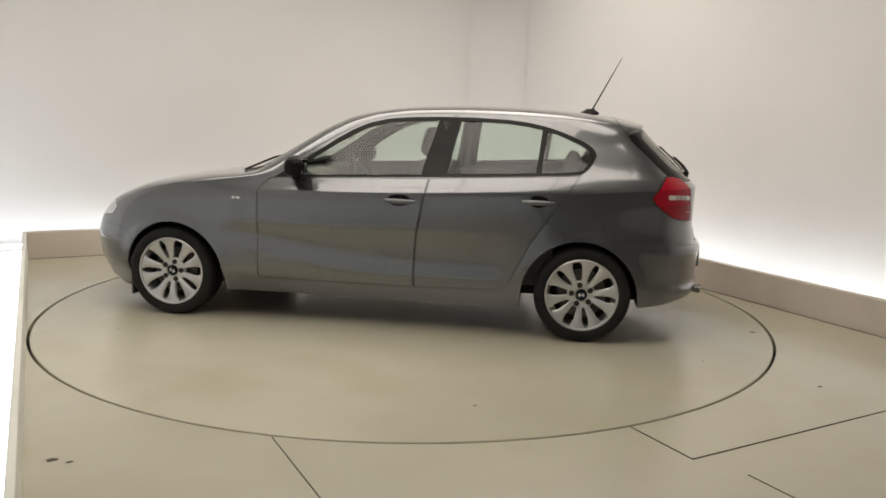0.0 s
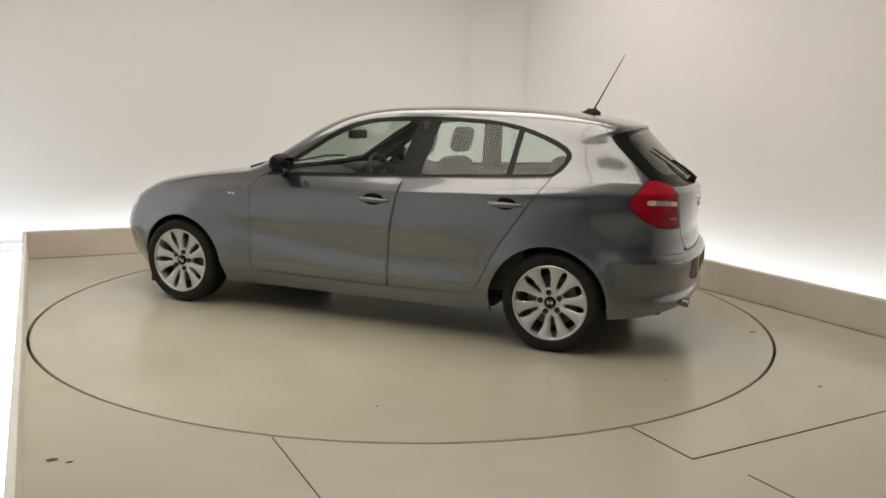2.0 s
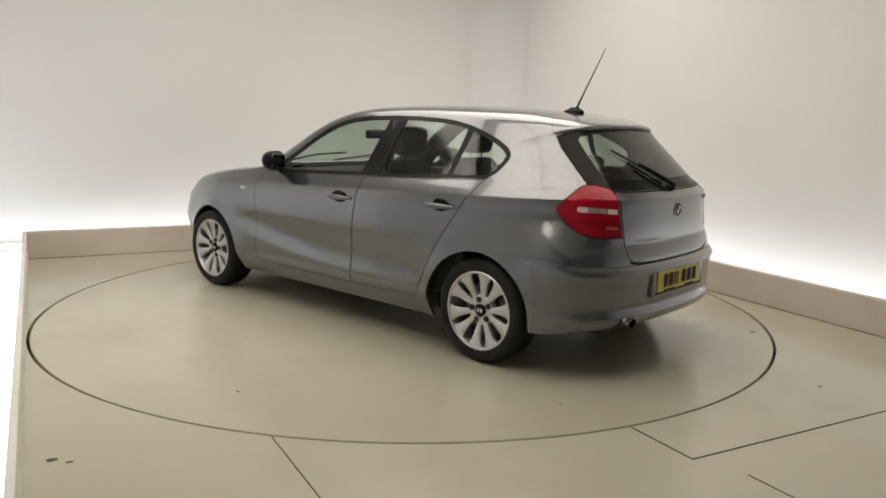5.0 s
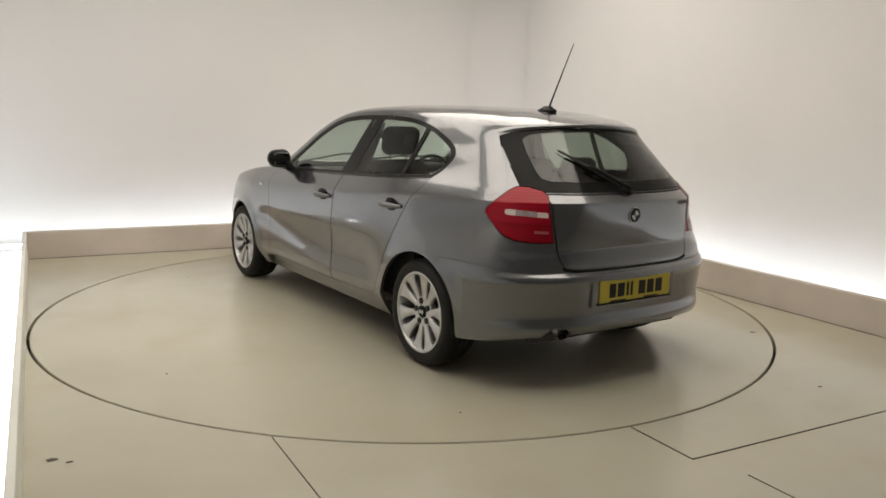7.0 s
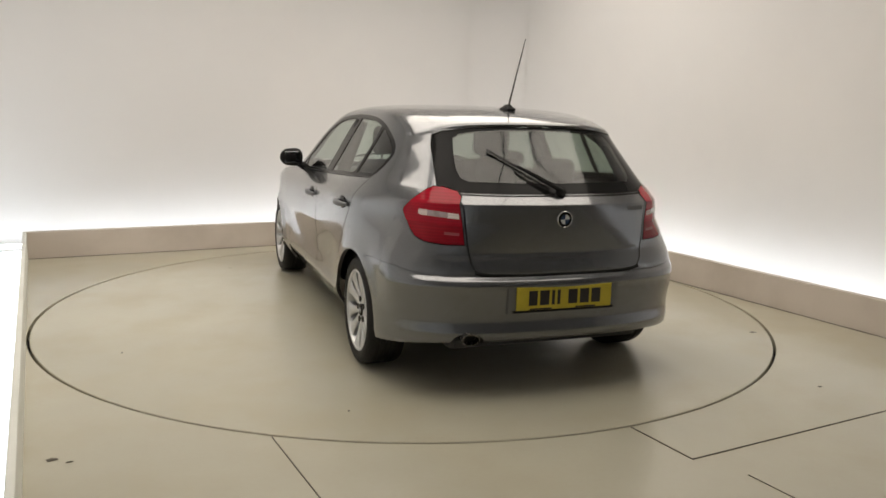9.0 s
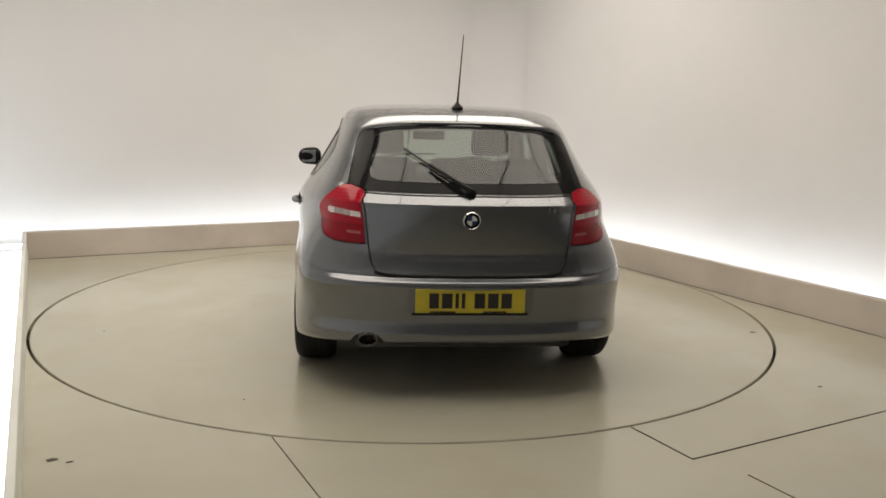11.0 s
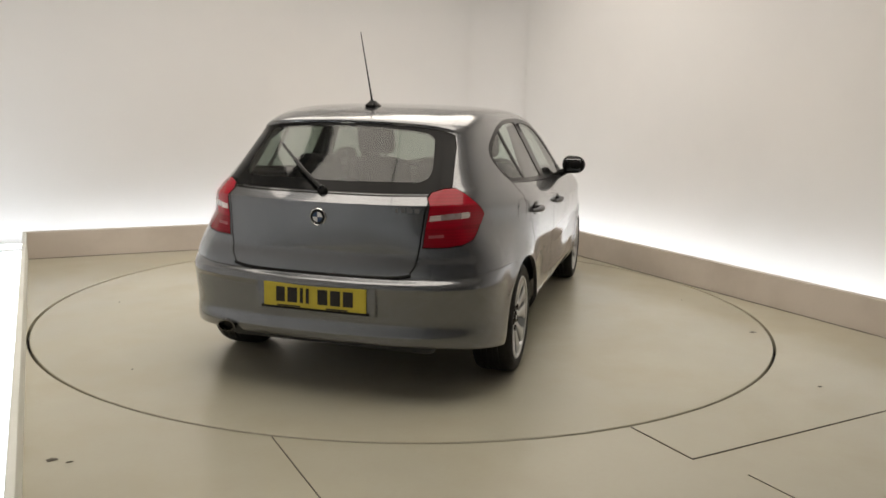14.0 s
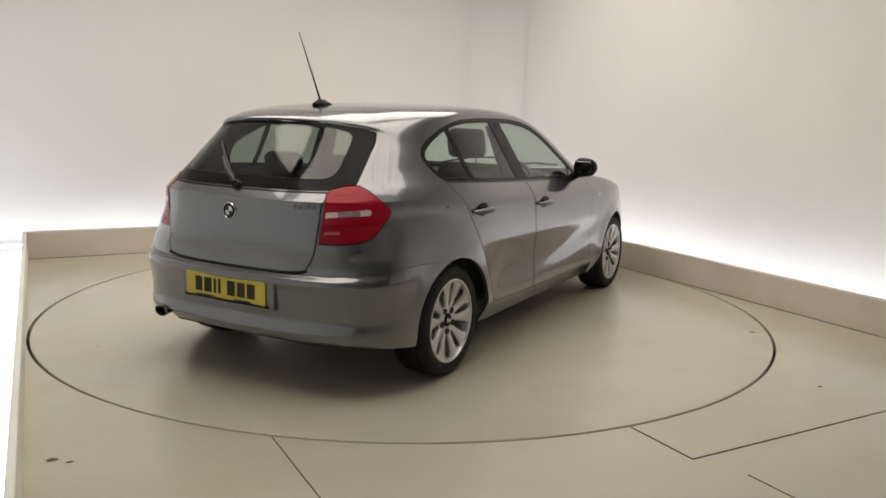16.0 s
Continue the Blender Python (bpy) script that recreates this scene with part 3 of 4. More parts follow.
def base_shell():
    """The left half of the body's outer skin, in one sheet of small faces."""
    bm = bmesh.new()
    # side
    outline = [(r[2], r[3]) for r in LOOP] + [(1.0, BOTTOM - 0.005), (-1.0, BOTTOM - 0.005)]
    nx, x0, x1 = 112, -1.74, 1.74
    heights = [0.12]
    while heights[-1] < 1.375:
        z = heights[-1]
        heights.append(z + (0.013 if 0.83 < z < 1.0 else 0.016 if 0.28 < z < 0.40 or 0.56 < z < 0.66 else 0.032))
    nz = len(heights) - 1
    grid = [[bm.verts.new((x0 + (x1 - x0) * i / nx, 0, heights[k])) for k in range(nz + 1)] for i in range(nx + 1)]
    for i in range(nx):
        for k in range(nz):
            bm.faces.new((grid[i][k], grid[i + 1][k], grid[i + 1][k + 1], grid[i][k + 1]))
    cut(bm, outline, SIDE, lambda c: True)
    bmesh.ops.delete(bm, geom=[f for f in bm.faces if not inside(f.calc_center_median().x, f.calc_center_median().z, outline)], context="FACES")
    for v in bm.verts:
        v.co.y = side_y(v.co.x, v.co.z)
    # top and ends
    nt = 22
    rows = [[bm.verts.new(cap_point(r, (k / nt))) for k in range(nt + 1)] for r in LOOP]
    for a, b in zip(rows, rows[1:]):
        for k in range(nt):
            bm.faces.new((a[k], a[k + 1], b[k + 1], b[k]))
    bmesh.ops.remove_doubles(bm, verts=bm.verts, dist=3e-4)
    return bm


def circle(cx, cy, r, n=40, a0=0.0, a1=360.0):
    return [(cx + r * math.cos(radians(a0 + (a1 - a0) * k / n)), cy + r * math.sin(radians(a0 + (a1 - a0) * k / n))) for k in range(n)]


DLO = [(0.63, 0.935), (0.50, 1.020), (0.36, 1.110), (0.25, 1.185), (0.155, 1.243), (0.05, 1.290), (-0.07, 1.318), (-0.22, 1.332), (-0.42, 1.339), (-0.64, 1.339), (-0.84, 1.330),
       (-0.95, 1.318), (-1.05, 1.299), (-1.14, 1.274), (-1.215, 1.246), (-1.285, 1.217), (-1.345, 1.183), (-1.374, 1.150), (-1.378, 1.122), (-1.358, 1.080), (-1.333, 1.045), (-1.29, 1.014),
       (-0.90, 0.994), (-0.5, 0.975), (0.2, 0.948)]
FRONT_GLASS = [(0.40, 0.958), (0.45, 1.020), (0.34, 1.094), (0.24, 1.162), (0.145, 1.218), (0.045, 1.265), (-0.07, 1.294), (-0.22, 1.309), (-0.395, 1.316), (-0.318, 0.985)]
CORNER_GLASS = [(0.555, 0.952), (0.50, 0.990), (0.455, 1.018), (0.405, 0.958)]
REAR_GLASS = [(-0.475, 0.992), (-0.535, 1.317), (-0.64, 1.317), (-0.84, 1.309), (-0.94, 1.298), (-1.045, 1.277), (-1.020, 1.018)]
QUARTER_GLASS = [(-1.052, 1.020), (-1.078, 1.269), (-1.13, 1.254), (-1.205, 1.225), (-1.272, 1.196), (-1.324, 1.166), (-1.348, 1.140), (-1.343, 1.108), (-1.322, 1.070), (-1.285, 1.033)]
FRONT_DOOR = [(0.725, 0.29), (0.725, 0.60), (0.722, 0.86), (0.66, 0.930), (0.628, 0.9335), (0.2, 0.9465), (-0.372, 0.9665), (-0.335, 0.80), (-0.302, 0.62), (-0.292, 0.45), (-0.292, 0.285), (0.2, 0.285)]
REAR_DOOR = [(-0.296, 0.285), (-0.296, 0.45), (-0.306, 0.62), (-0.339, 0.80), (-0.376, 0.967), (-0.5, 0.9735), (-0.90, 0.9925), (-1.29, 1.012), (-1.155, 0.814), (-1.085, 0.71), (-1.005, 0.588), (-0.945, 0.47),
             (-0.905, 0.385), (-0.875, 0.325), (-0.82, 0.298)]
SILL = [(-0.96, 0.15), (-0.965, 0.30), (-0.92, 0.315), (-0.88, 0.30), (-0.82, 0.281), (0.72, 0.281), (0.95, 0.30), (0.97, 0.15)]
LAMP = [(-1.50, 0.742), (-1.475, 0.85), (-1.445, 0.972), (-1.40, 0.998), (-1.30, 1.014), (-1.215, 1.015), (-1.16, 0.995), (-1.08, 0.950), (-1.01, 0.905), (-1.0, 0.885), (-1.03, 0.850),
        (-1.09, 0.805), (-1.15, 0.772), (-1.24, 0.752), (-1.36, 0.744)]
LAMP_BAND = [(-1.452, 0.868), (-1.446, 0.893), (-1.30, 0.902), (-1.165, 0.906), (-1.150, 0.901), (-1.150, 0.884), (-1.165, 0.878), (-1.30, 0.875)]
BAND_MIDDLE = [(-1.375, 0.80), (-1.375, 0.95), (-1.225, 0.95), (-1.225, 0.80)]
REVERSING = [(-1.460, 0.790), (-1.458, 0.803), (-1.36, 0.806), (-1.36, 0.793)]
GLASS_REAR = [(-0.3, 1.304), (0.0, 1.304), (0.20, 1.300), (0.38, 1.288), (0.48, 1.273), (0.525, 1.255), (0.545, 1.20), (0.565, 1.10), (0.585, 1.00), (0.565, 0.988), (0.3, 0.984), (-0.3, 0.984)]
TAILGATE = [(-0.3, 0.981), (0.3, 0.981), (0.518, 0.985), (0.500, 0.90), (0.486, 0.76), (0.470, 0.66), (0.445, 0.618), (0.39, 0.602), (0.2, 0.5985), (-0.3, 0.5985)]
SPOILER = [(-1.72, -0.3), (-1.72, 0.52), (-1.60, 0.535), (-1.54, 0.52), (-1.50, 0.45), (-1.49, 0.3), (-1.485, -0.3)]


def build_body(car):
    shell = base_shell()
    everywhere = lambda c: True
    on_side = lambda c: c.y > 0.5 and -1.72 < c.x < 1.74
    # wheel openings
    for wx in (-WHEEL_X, WHEEL_X):
        ax = wx * 0.985
        hole = circle(ax, 0.272, 0.353, 48)
        cut(shell, hole, SIDE, on_side)
        bmesh.ops.delete(shell, geom=chosen(shell, hole, SIDE, on_side), context="FACES")
        slot = [(ax - 0.353, 0.272), (ax + 0.353, 0.272), (ax + 0.357, 0.17), (ax - 0.357, 0.17)]
        cut(shell, slot, SIDE, on_side)
        bmesh.ops.delete(shell, geom=chosen(shell, slot, SIDE, on_side), context="FACES")
    sides = (("none", "left"), ("flip", "right"))

    def pair(name, bm, material, label="", depth=0.018, shift=0.0, smooth=40, parent=car):
        obs = []
        for mode, _ in sides:
            obs.append(part(name, finish(bm.copy(), depth, mode, shift), material, parent, label, smooth))
        bm.free()
        return obs

    # lamps at the rear corners
    at_corner = lambda c: c.x < -1.45 and c.y > 0.2
    lamp = take(shell, LAMP, OBLIQUE, at_corner, 0.0055)
    band = take(lamp, LAMP_BAND, OBLIQUE, everywhere)
    middle = take(band, BAND_MIDDLE, OBLIQUE, everywhere)
    inner_band = take(band, [(-1.6, 0.80), (-1.6, 0.95), (-1.375, 0.95), (-1.375, 0.80)], OBLIQUE, everywhere)
    lower = take(lamp, [(-1.60, 0.70), (-1.60, 0.835), (-1.30, 0.838), (-0.95, 0.845), (-0.95, 0.70)], OBLIQUE, everywhere)
    clear_bar = take(lower, REVERSING, OBLIQUE, everywhere)
    lamps = pair("tail_lamp", lamp, [RED, PIT], "red tail lamp lens", 0.05, 0.003)
    for (mode, _), lp in zip(sides, lamps):
        part("indicator_band", finish(band.copy(), 0.02, mode, 0.0035), [PALE, PIT], lp, "pale clear band", 40)
        part("indicator_band", finish(inner_band.copy(), 0.02, mode, 0.0035), [PALE, PIT], lp, "pale clear band", 40)
        part("indicator_middle", finish(middle.copy(), 0.02, mode, 0.0025), [HEADLAMP_GREY, PIT], lp, "grey middle of the clear band", 40)
        part("reversing_bar", finish(clear_bar.copy(), 0.02, mode, 0.002), [DULL_RED, PIT], lp, "small dull reversing bar", 40)
        part("lower_lens", finish(lower.copy(), 0.02, mode, 0.002), [RED_DARK, PIT], lp, "darker red lower lens", 40)
    for piece in (band, inner_band, middle, lower, clear_bar):
        piece.free()
    # rear end
    behind = lambda c: c.x < -1.36 and c.y < 0.66
    rg = take(shell, GLASS_REAR, REAR, behind, 0.004)
    inner = [(-0.3, 1.287), (0.0, 1.287), (0.20, 1.283), (0.34, 1.273), (0.415, 1.260), (0.448, 1.237), (0.462, 1.18), (0.478, 1.09), (0.472, 1.056), (0.44, 1.038), (-0.3, 1.030)]
    clear = take(rg, inner, REAR, everywhere)
    part("rear_window_border", finish(rg, 0.012, "weld"), [GLOSSBLACK, PIT], car, "black border of the rear window", 40)
    part("rear_window", finish(clear, 0.0, "weld"), REARGLASS, car, "tinted rear window glass", 40)
    tg = take(shell, TAILGATE, REAR, lambda c: c.x < -1.7 and c.y < 0.6, 0.007)
    tailgate = part("tailgate", finish(tg, 0.03, "weld"), [PAINT, PIT], car, smooth=40)
    roof_zone = lambda c: c.z > 1.27 and c.x < -1.3
    sp = take(shell, SPOILER, TOP, roof_zone, 0.0015)
    part("roof_spoiler", finish(sp, 0.02, "weld", 0.002), [PAINT, PIT], car, smooth=40)
    # glasshouse
    upper = lambda c: c.y > 0.45 and c.z > 0.9
    frame_mesh = take(shell, DLO, SIDE, upper)
    for name, poly in (("front_door_glass", FRONT_GLASS), ("corner_glass", CORNER_GLASS), ("rear_door_glass", REAR_GLASS), ("quarter_glass", QUARTER_GLASS)):
        pane = take(frame_mesh, poly, SIDE, everywhere)
        pair(name, pane, GLASS, "clear side window glass", 0.0, -0.004)
    pair("window_surround", frame_mesh, [BLACK, PIT], "black window surround and centre pillar", 0.012, 0.0)
    # doors
    fd = take(shell, FRONT_DOOR, SIDE, on_side, 0.0045)
    rd = take(shell, REAR_DOOR, SIDE, on_side, 0.0045)
    front_doors = pair("front_door", fd, [PAINT, PIT])
    rear_doors = pair("rear_door", rd, [PAINT, PIT])
    pair("sill", take(shell, SILL, SIDE, on_side, 0.0015), [PAINT, PIT])
    # bumpers
    rear_b = [(-2.3, 0.598), (-2.0, 0.600), (-1.82, 0.632), (-1.62, 0.634), (-1.50, 0.628), (-1.46, 0.50), (-1.46, 0.10), (-2.3, 0.10)]
    bumper = finish(take(shell, rear_b, SIDE, lambda c: c.x < -1.45, 0.002), 0.02, "weld")
    notch = [(0.48 + 0.078 * math.cos(radians(15 * k)), 0.276 + 0.054 * math.sin(radians(15 * k))) for k in range(24)]
    low_rear = lambda c: c.x < -1.8 and c.z < 0.37 and c.y > 0.2
    cut(bumper, notch, REAR, low_rear)
    bmesh.ops.delete(bumper, geom=chosen(bumper, notch, REAR, low_rear), context="FACES")
    part("rear_bumper", bumper, [PAINT, PIT], car, smooth=40)
    front_b = [(2.4, 0.62), (1.9, 0.60), (1.66, 0.55), (1.60, 0.50), (1.60, 0.10), (2.4, 0.10)]
    part("front_bumper", finish(take(shell, front_b, SIDE, lambda c: c.x > 1.55, 0.0015), 0.02, "weld"), [PAINT, PIT], car, smooth=40)
    head = [(1.78, 0.64), (1.74, 0.69), (1.77, 0.725), (1.84, 0.735), (2.0, 0.70), (2.06, 0.63), (1.9, 0.62)]
    pair("headlamp", take(shell, head, SIDE, lambda c: c.x > 1.5 and c.y > 0.28, 0.003), [HEADLAMP, PIT], "clear headlamp", 0.03, 0.002)
    # bonnet, windscreen, roof
    ws = [(0.285, -0.3), (0.27, 0.3), (0.17, 0.50), (0.19, 0.575), (0.30, 0.615), (0.72, 0.70), (0.80, 0.60), (0.88, 0.3), (0.905, -0.3)]
    screen = take(shell, ws, TOP, lambda c: 0.05 < c.x < 1.0 and c.z > 0.93 and c.y < 0.74)
    part("windscreen", finish(screen, 0.0, "weld"), GLASS, car, "clear windscreen glass", 40)
    cowl = [(0.905, -0.3), (0.88, 0.3), (0.80, 0.60), (0.73, 0.69), (0.80, 0.70), (0.92, 0.60), (1.0, 0.3), (1.02, -0.3)]
    part("cowl", finish(take(shell, cowl, TOP, lambda c: 0.6 < c.x < 1.1 and c.z > 0.88), 0.02, "weld", -0.006), [PLASTIC, PIT], car, "black scuttle panel below the windscreen", 40)
    hood = [(1.024, -0.3), (1.004, 0.3), (0.925, 0.605), (0.90, 0.66), (1.2, 0.665), (1.55, 0.62), (1.80, 0.50), (1.93, 0.3), (1.96, -0.3)]
    part("bonnet", finish(take(shell, hood, TOP, lambda c: c.x > 0.85 and c.z > 0.70, 0.002), 0.02, "weld"), [PAINT, PIT], car, smooth=40)
    roof = [(0.29, -0.3), (0.272, 0.3), (0.172, 0.505), (0.10, 0.545), (-0.6, 0.535), (-1.3, 0.515), (-1.52, 0.50), (-1.50, 0.45), (-1.49, 0.3), (-1.485, -0.3)]
    part("roof", finish(take(shell, roof, TOP, lambda c: c.z > 1.24, 0.0015), 0.01, "weld"), [PAINT, PIT], car, smooth=40)
    part("body_shell", finish(shell, 0.02, "weld"), [PAINT, PIT], car, smooth=40)
    return tailgate, front_doors, rear_doors


def arch_liners(car):
    for wx in (-WHEEL_X, WHEEL_X):
        for sy in (-1, 1):
            bm = bmesh.new()
            n = 24
            a = [radians(-8 + 196 * k / n) for k in range(n + 1)]
            out = [bm.verts.new((wx * 0.985 + 0.362 * math.cos(t), sy * 0.745, 0.272 + 0.362 * math.sin(t))) for t in a]
            inn = [bm.verts.new((wx * 0.985 + 0.362 * math.cos(t), sy * 0.52, 0.272 + 0.362 * math.sin(t))) for t in a]
            for k in range(n):
                bm.faces.new((out[k], out[k + 1], inn[k + 1], inn[k]))
            bm.faces.new(inn)
            part("wheel_arch_liner", bm, PLASTIC, car, smooth=40)
    bm = bmesh.new()
    box(bm, -0.92, 0.90, -0.60, 0.60, 0.168, 0.23, 0.02)
    box(bm, -1.93, -0.97, -0.54, 0.54, 0.215, 0.29, 0.03)
    box(bm, 0.97, 1.90, -0.52, 0.52, 0.165, 0.24, 0.02)
    part("underbody", bm, PLASTIC, car)
    for sy in (-1, 1):
        bm = bmesh.new()
        box(bm, 1.640, 1.660, sy * 0.67 - 0.10, sy * 0.67 + 0.10, 0.10, 0.22, 0.008)
        part("air_deflector", bm, PLASTIC, car, "black air deflector ahead of the wheel")
    for wx in (-WHEEL_X, WHEEL_X):
        bm = bmesh.new()
        tube(bm, [(wx, -0.72, 0.28), (wx, 0.72, 0.28)], 0.03, 10)
        part("axle", bm, BRAKE, car)


def build_wheel(car):
    """A wheel about the z axis, its face towards +z."""
    wheel = new("wheel")
    wheel.parent = car
    bm = bmesh.new()
    r0, R = RIM_R, TYRE_R
    prof = [(r0 - 0.004, 0.0), (r0 + 0.006, 0.006), (r0 + 0.030, 0.012), (R - 0.020, 0.006), (R - 0.008, -0.006), (R - 0.001, -0.028)]
    for g in (-0.055, -0.085, -0.115, -0.145):
        prof += [(R, g + 0.008), (R, g + 0.004), (R - 0.007, g + 0.003), (R - 0.007, g - 0.003), (R, g - 0.004)]
    prof += [(R - 0.001, -0.172), (R - 0.010, -0.192), (R - 0.03, -0.202), (r0, -0.200)]
    lathe(bm, prof, 72, closed=True)
    part("tyre", bm, RUBBER, wheel, smooth=35)
    bm = bmesh.new()
    lathe(bm, [(r0 - 0.003, -0.002), (r0 + 0.001, 0.002), (r0 - 0.004, 0.006), (r0 - 0.012, 0.004), (r0 - 0.018, -0.006), (r0 - 0.020, -0.07), (r0 - 0.032, -0.19), (r0 - 0.024, -0.19), (r0 - 0.010, -0.07), (r0 - 0.006, -0.01)], 72, closed=True)
    part("rim", bm, ALLOY, wheel, "silver alloy rim with ten spokes", 35)
    # ten spokes, in five pairs, each a tapered bar with a hollowed back
    n = 10
    for k in range(n):
        ang = 360 / n * k + (1.8 if k % 2 else -1.8)
        bm = bmesh.new()
        st = [(0.040, 0.012, -0.030), (0.078, 0.0165, -0.024), (0.12, 0.0215, -0.016), (0.160, 0.0275, -0.009), (0.184, 0.036, -0.006), (0.198, 0.049, -0.005), (0.211, 0.062, -0.005)]
        rings = []
        for r, w, z in st:
            c = [(r, -w, z - 0.004), (r, -w * 0.72, z + 0.003), (r, w * 0.72, z + 0.003), (r, w, z - 0.004), (r, w * 0.8, z - 0.030), (r, -w * 0.8, z - 0.030)]
            rings.append([bm.verts.new(p) for p in c])
        for a, b in zip(rings, rings[1:]):
            for i in range(6):
                bm.faces.new((a[i], a[(i + 1) % 6], b[(i + 1) % 6], b[i]))
        bm.faces.new(rings[0])
        bm.faces.new(list(reversed(rings[-1])))
        bmesh.ops.recalc_face_normals(bm, faces=bm.faces)
        part("spoke", bm, ALLOY, wheel, smooth=50, m=pose(0, 0, 0, 0, 0, ang))
    bm = bmesh.new()
    lathe(bm, [(0.086, -0.06), (0.086, -0.030), (0.080, -0.024), (0.040, -0.022), (0.036, -0.030), (0.0, -0.030)], 40)
    part("hub", bm, ALLOY, wheel, smooth=35)
    bm = bmesh.new()
    lathe(bm, [(0.033, -0.034), (0.033, -0.020), (0.029, -0.016), (0.0, -0.015)], 32)
    part("centre_cap", bm, GLOSSBLACK, wheel, "black centre cap with a quartered disc", 35)
    bm = bmesh.new()
    for q in range(4):
        k = 6
        a = [radians(90 * q + 90 * i / k) for i in range(k + 1)]
        c = bm.verts.new((0, 0, -0.0145))
        ring = [bm.verts.new((0.019 * math.cos(t), 0.019 * math.sin(t), -0.0145)) for t in a]
        for i in range(k):
            f = bm.faces.new((c, ring[i], ring[i + 1]))
            f.material_index = q % 2
    part("cap_disc", bm, [BLUE, WHITE], wheel)
    # black discs, the shade inside the five bolt pockets put into their colour
    for k in range(5):
        bm = bmesh.new()
        a = radians(72 * k + 18)
        lathe(bm, [(0.0165, -0.028), (0.0165, -0.0165), (0.0, -0.0165)], 14, pose(0.060 * math.cos(a), 0.060 * math.sin(a), 0))
        part("bolt_pocket", bm, PIT, wheel)
    bm = bmesh.new()
    lathe(bm, [(0.060, -0.075), (0.150, -0.075), (0.150, -0.097), (0.060, -0.097)], 48, closed=True)
    part("brake_disc", bm, BRAKE, wheel, "rusty grey brake disc", 35)
    bm = bmesh.new()
    lathe(bm, [(0.0, -0.11), (0.19, -0.11), (0.19, -0.12), (0.0, -0.12)], 40)
    part("brake_shield", bm, PIT, wheel)
    return wheel


def place_wheels(car):
    w = build_wheel(car)
    faces = ((WHEEL_X, 1, 20), (-WHEEL_X, 1, 47), (WHEEL_X, -1, 5), (-WHEEL_X, -1, 31))
    for i, (x, sy, spin) in enumerate(faces):
        m = pose(x, sy * 0.846, WHEEL_Z, -90 * sy, 0, 0) @ pose(0, 0, 0, 0, 0, spin)
        if i == 0:
            w.matrix_basis = m
        else:
            copy_thing(w, m)


def build_handles(doors, x, z):
    for d, sy in zip(doors, (1, -1)):
        # raised black disc painting the shade of the grip recess
        bm = bmesh.new()
        lathe(bm, [(0.0, 0.0), (0.02, 0.0), (0.034, 0.003), (0.04, 0.006)], 28, pose(x + 0.005, sy * (side_y(x, z) + 0.004), z + 0.006, -90 * sy, 0, 0) @ Matrix.Diagonal((1.8, 0.9, -0.5, 1)))
        cup = part("handle_recess_shade", bm, GLOSSBLACK, d, "grip recess, its shade painted gloss black", 40)
        bm = bmesh.new()
        pts = []
        n = 12
        for i in range(n + 1):
            t = i / n
            px = x + 0.095 - 0.19 * t
            bow = math.sin(math.pi * t) ** 0.5
            pts.append((px, sy * (side_y(px, z) + 0.004 + 0.026 * bow), z + 0.004 - 0.004 * t))
        tube(bm, pts, [0.010 + 0.006 * math.sin(math.pi * i / n) for i in range(n + 1)], 10)
        part("door_handle", bm, HANDLE, d, "body-coloured pull handle", 60)


def build_mirror(car):
    for sy in (1, -1):
        bm = bmesh.new()
        box(bm, 0.40, 0.535, 0.815, 0.985, 0.945, 1.085, 0.06, 5)
        for v in bm.verts:
            k = (v.co.y - 0.815) / 0.17
            v.co.z += 0.012 * k if v.co.z < 1.02 else -0.012 * k
            v.co.x -= 0.02 * k
        if sy < 0:
            bmesh.ops.transform(bm, matrix=Matrix.Diagonal((1, -1, 1, 1)), verts=bm.verts)
            bmesh.ops.reverse_faces(bm, faces=bm.faces)
        mirror = part("door_mirror", bm, GLOSSBLACK, car, "dark grey door mirror", 60)
        bm = bmesh.new()
        box(bm, 0.394, 0.402, 0.85, 0.955, 0.972, 1.058, 0.003)
        bmesh.ops.transform(bm, matrix=Matrix.Diagonal((1, sy, 1, 1)), verts=bm.verts)
        part("mirror_glass", bm, MIRROR, mirror, "mirror glass")
        bm = bmesh.new()
        tube(bm, [(0.49, sy * 0.80, 0.945), (0.475, sy * 0.84, 0.965), (0.46, sy * 0.88, 0.985)], [0.03, 0.024, 0.03], 10)
        part("mirror_arm", bm, BLACK, mirror, smooth=60)


def rear_x(y, z):
    """The body's outline behind, at y and z, between the nearest rows of the profile."""
    pts = []
    for r in LOOP[10:110]:
        lo, hi = 0.0, 1.0
        for _ in range(18):
            mid = (lo + hi) / 2
            if cap_point(r, mid).y < abs(y):
                lo = mid
            else:
                hi = mid
        p = cap_point(r, lo)
        pts.append((p.z, p.x))
    for (z0, x0), (z1, x1) in zip(pts, pts[1:]):
        if z0 <= z <= z1 and z1 > z0:
            return x0 + (x1 - x0) * (z - z0) / (z1 - z0)
    return min(pts, key=lambda q: abs(q[0] - z))[1]


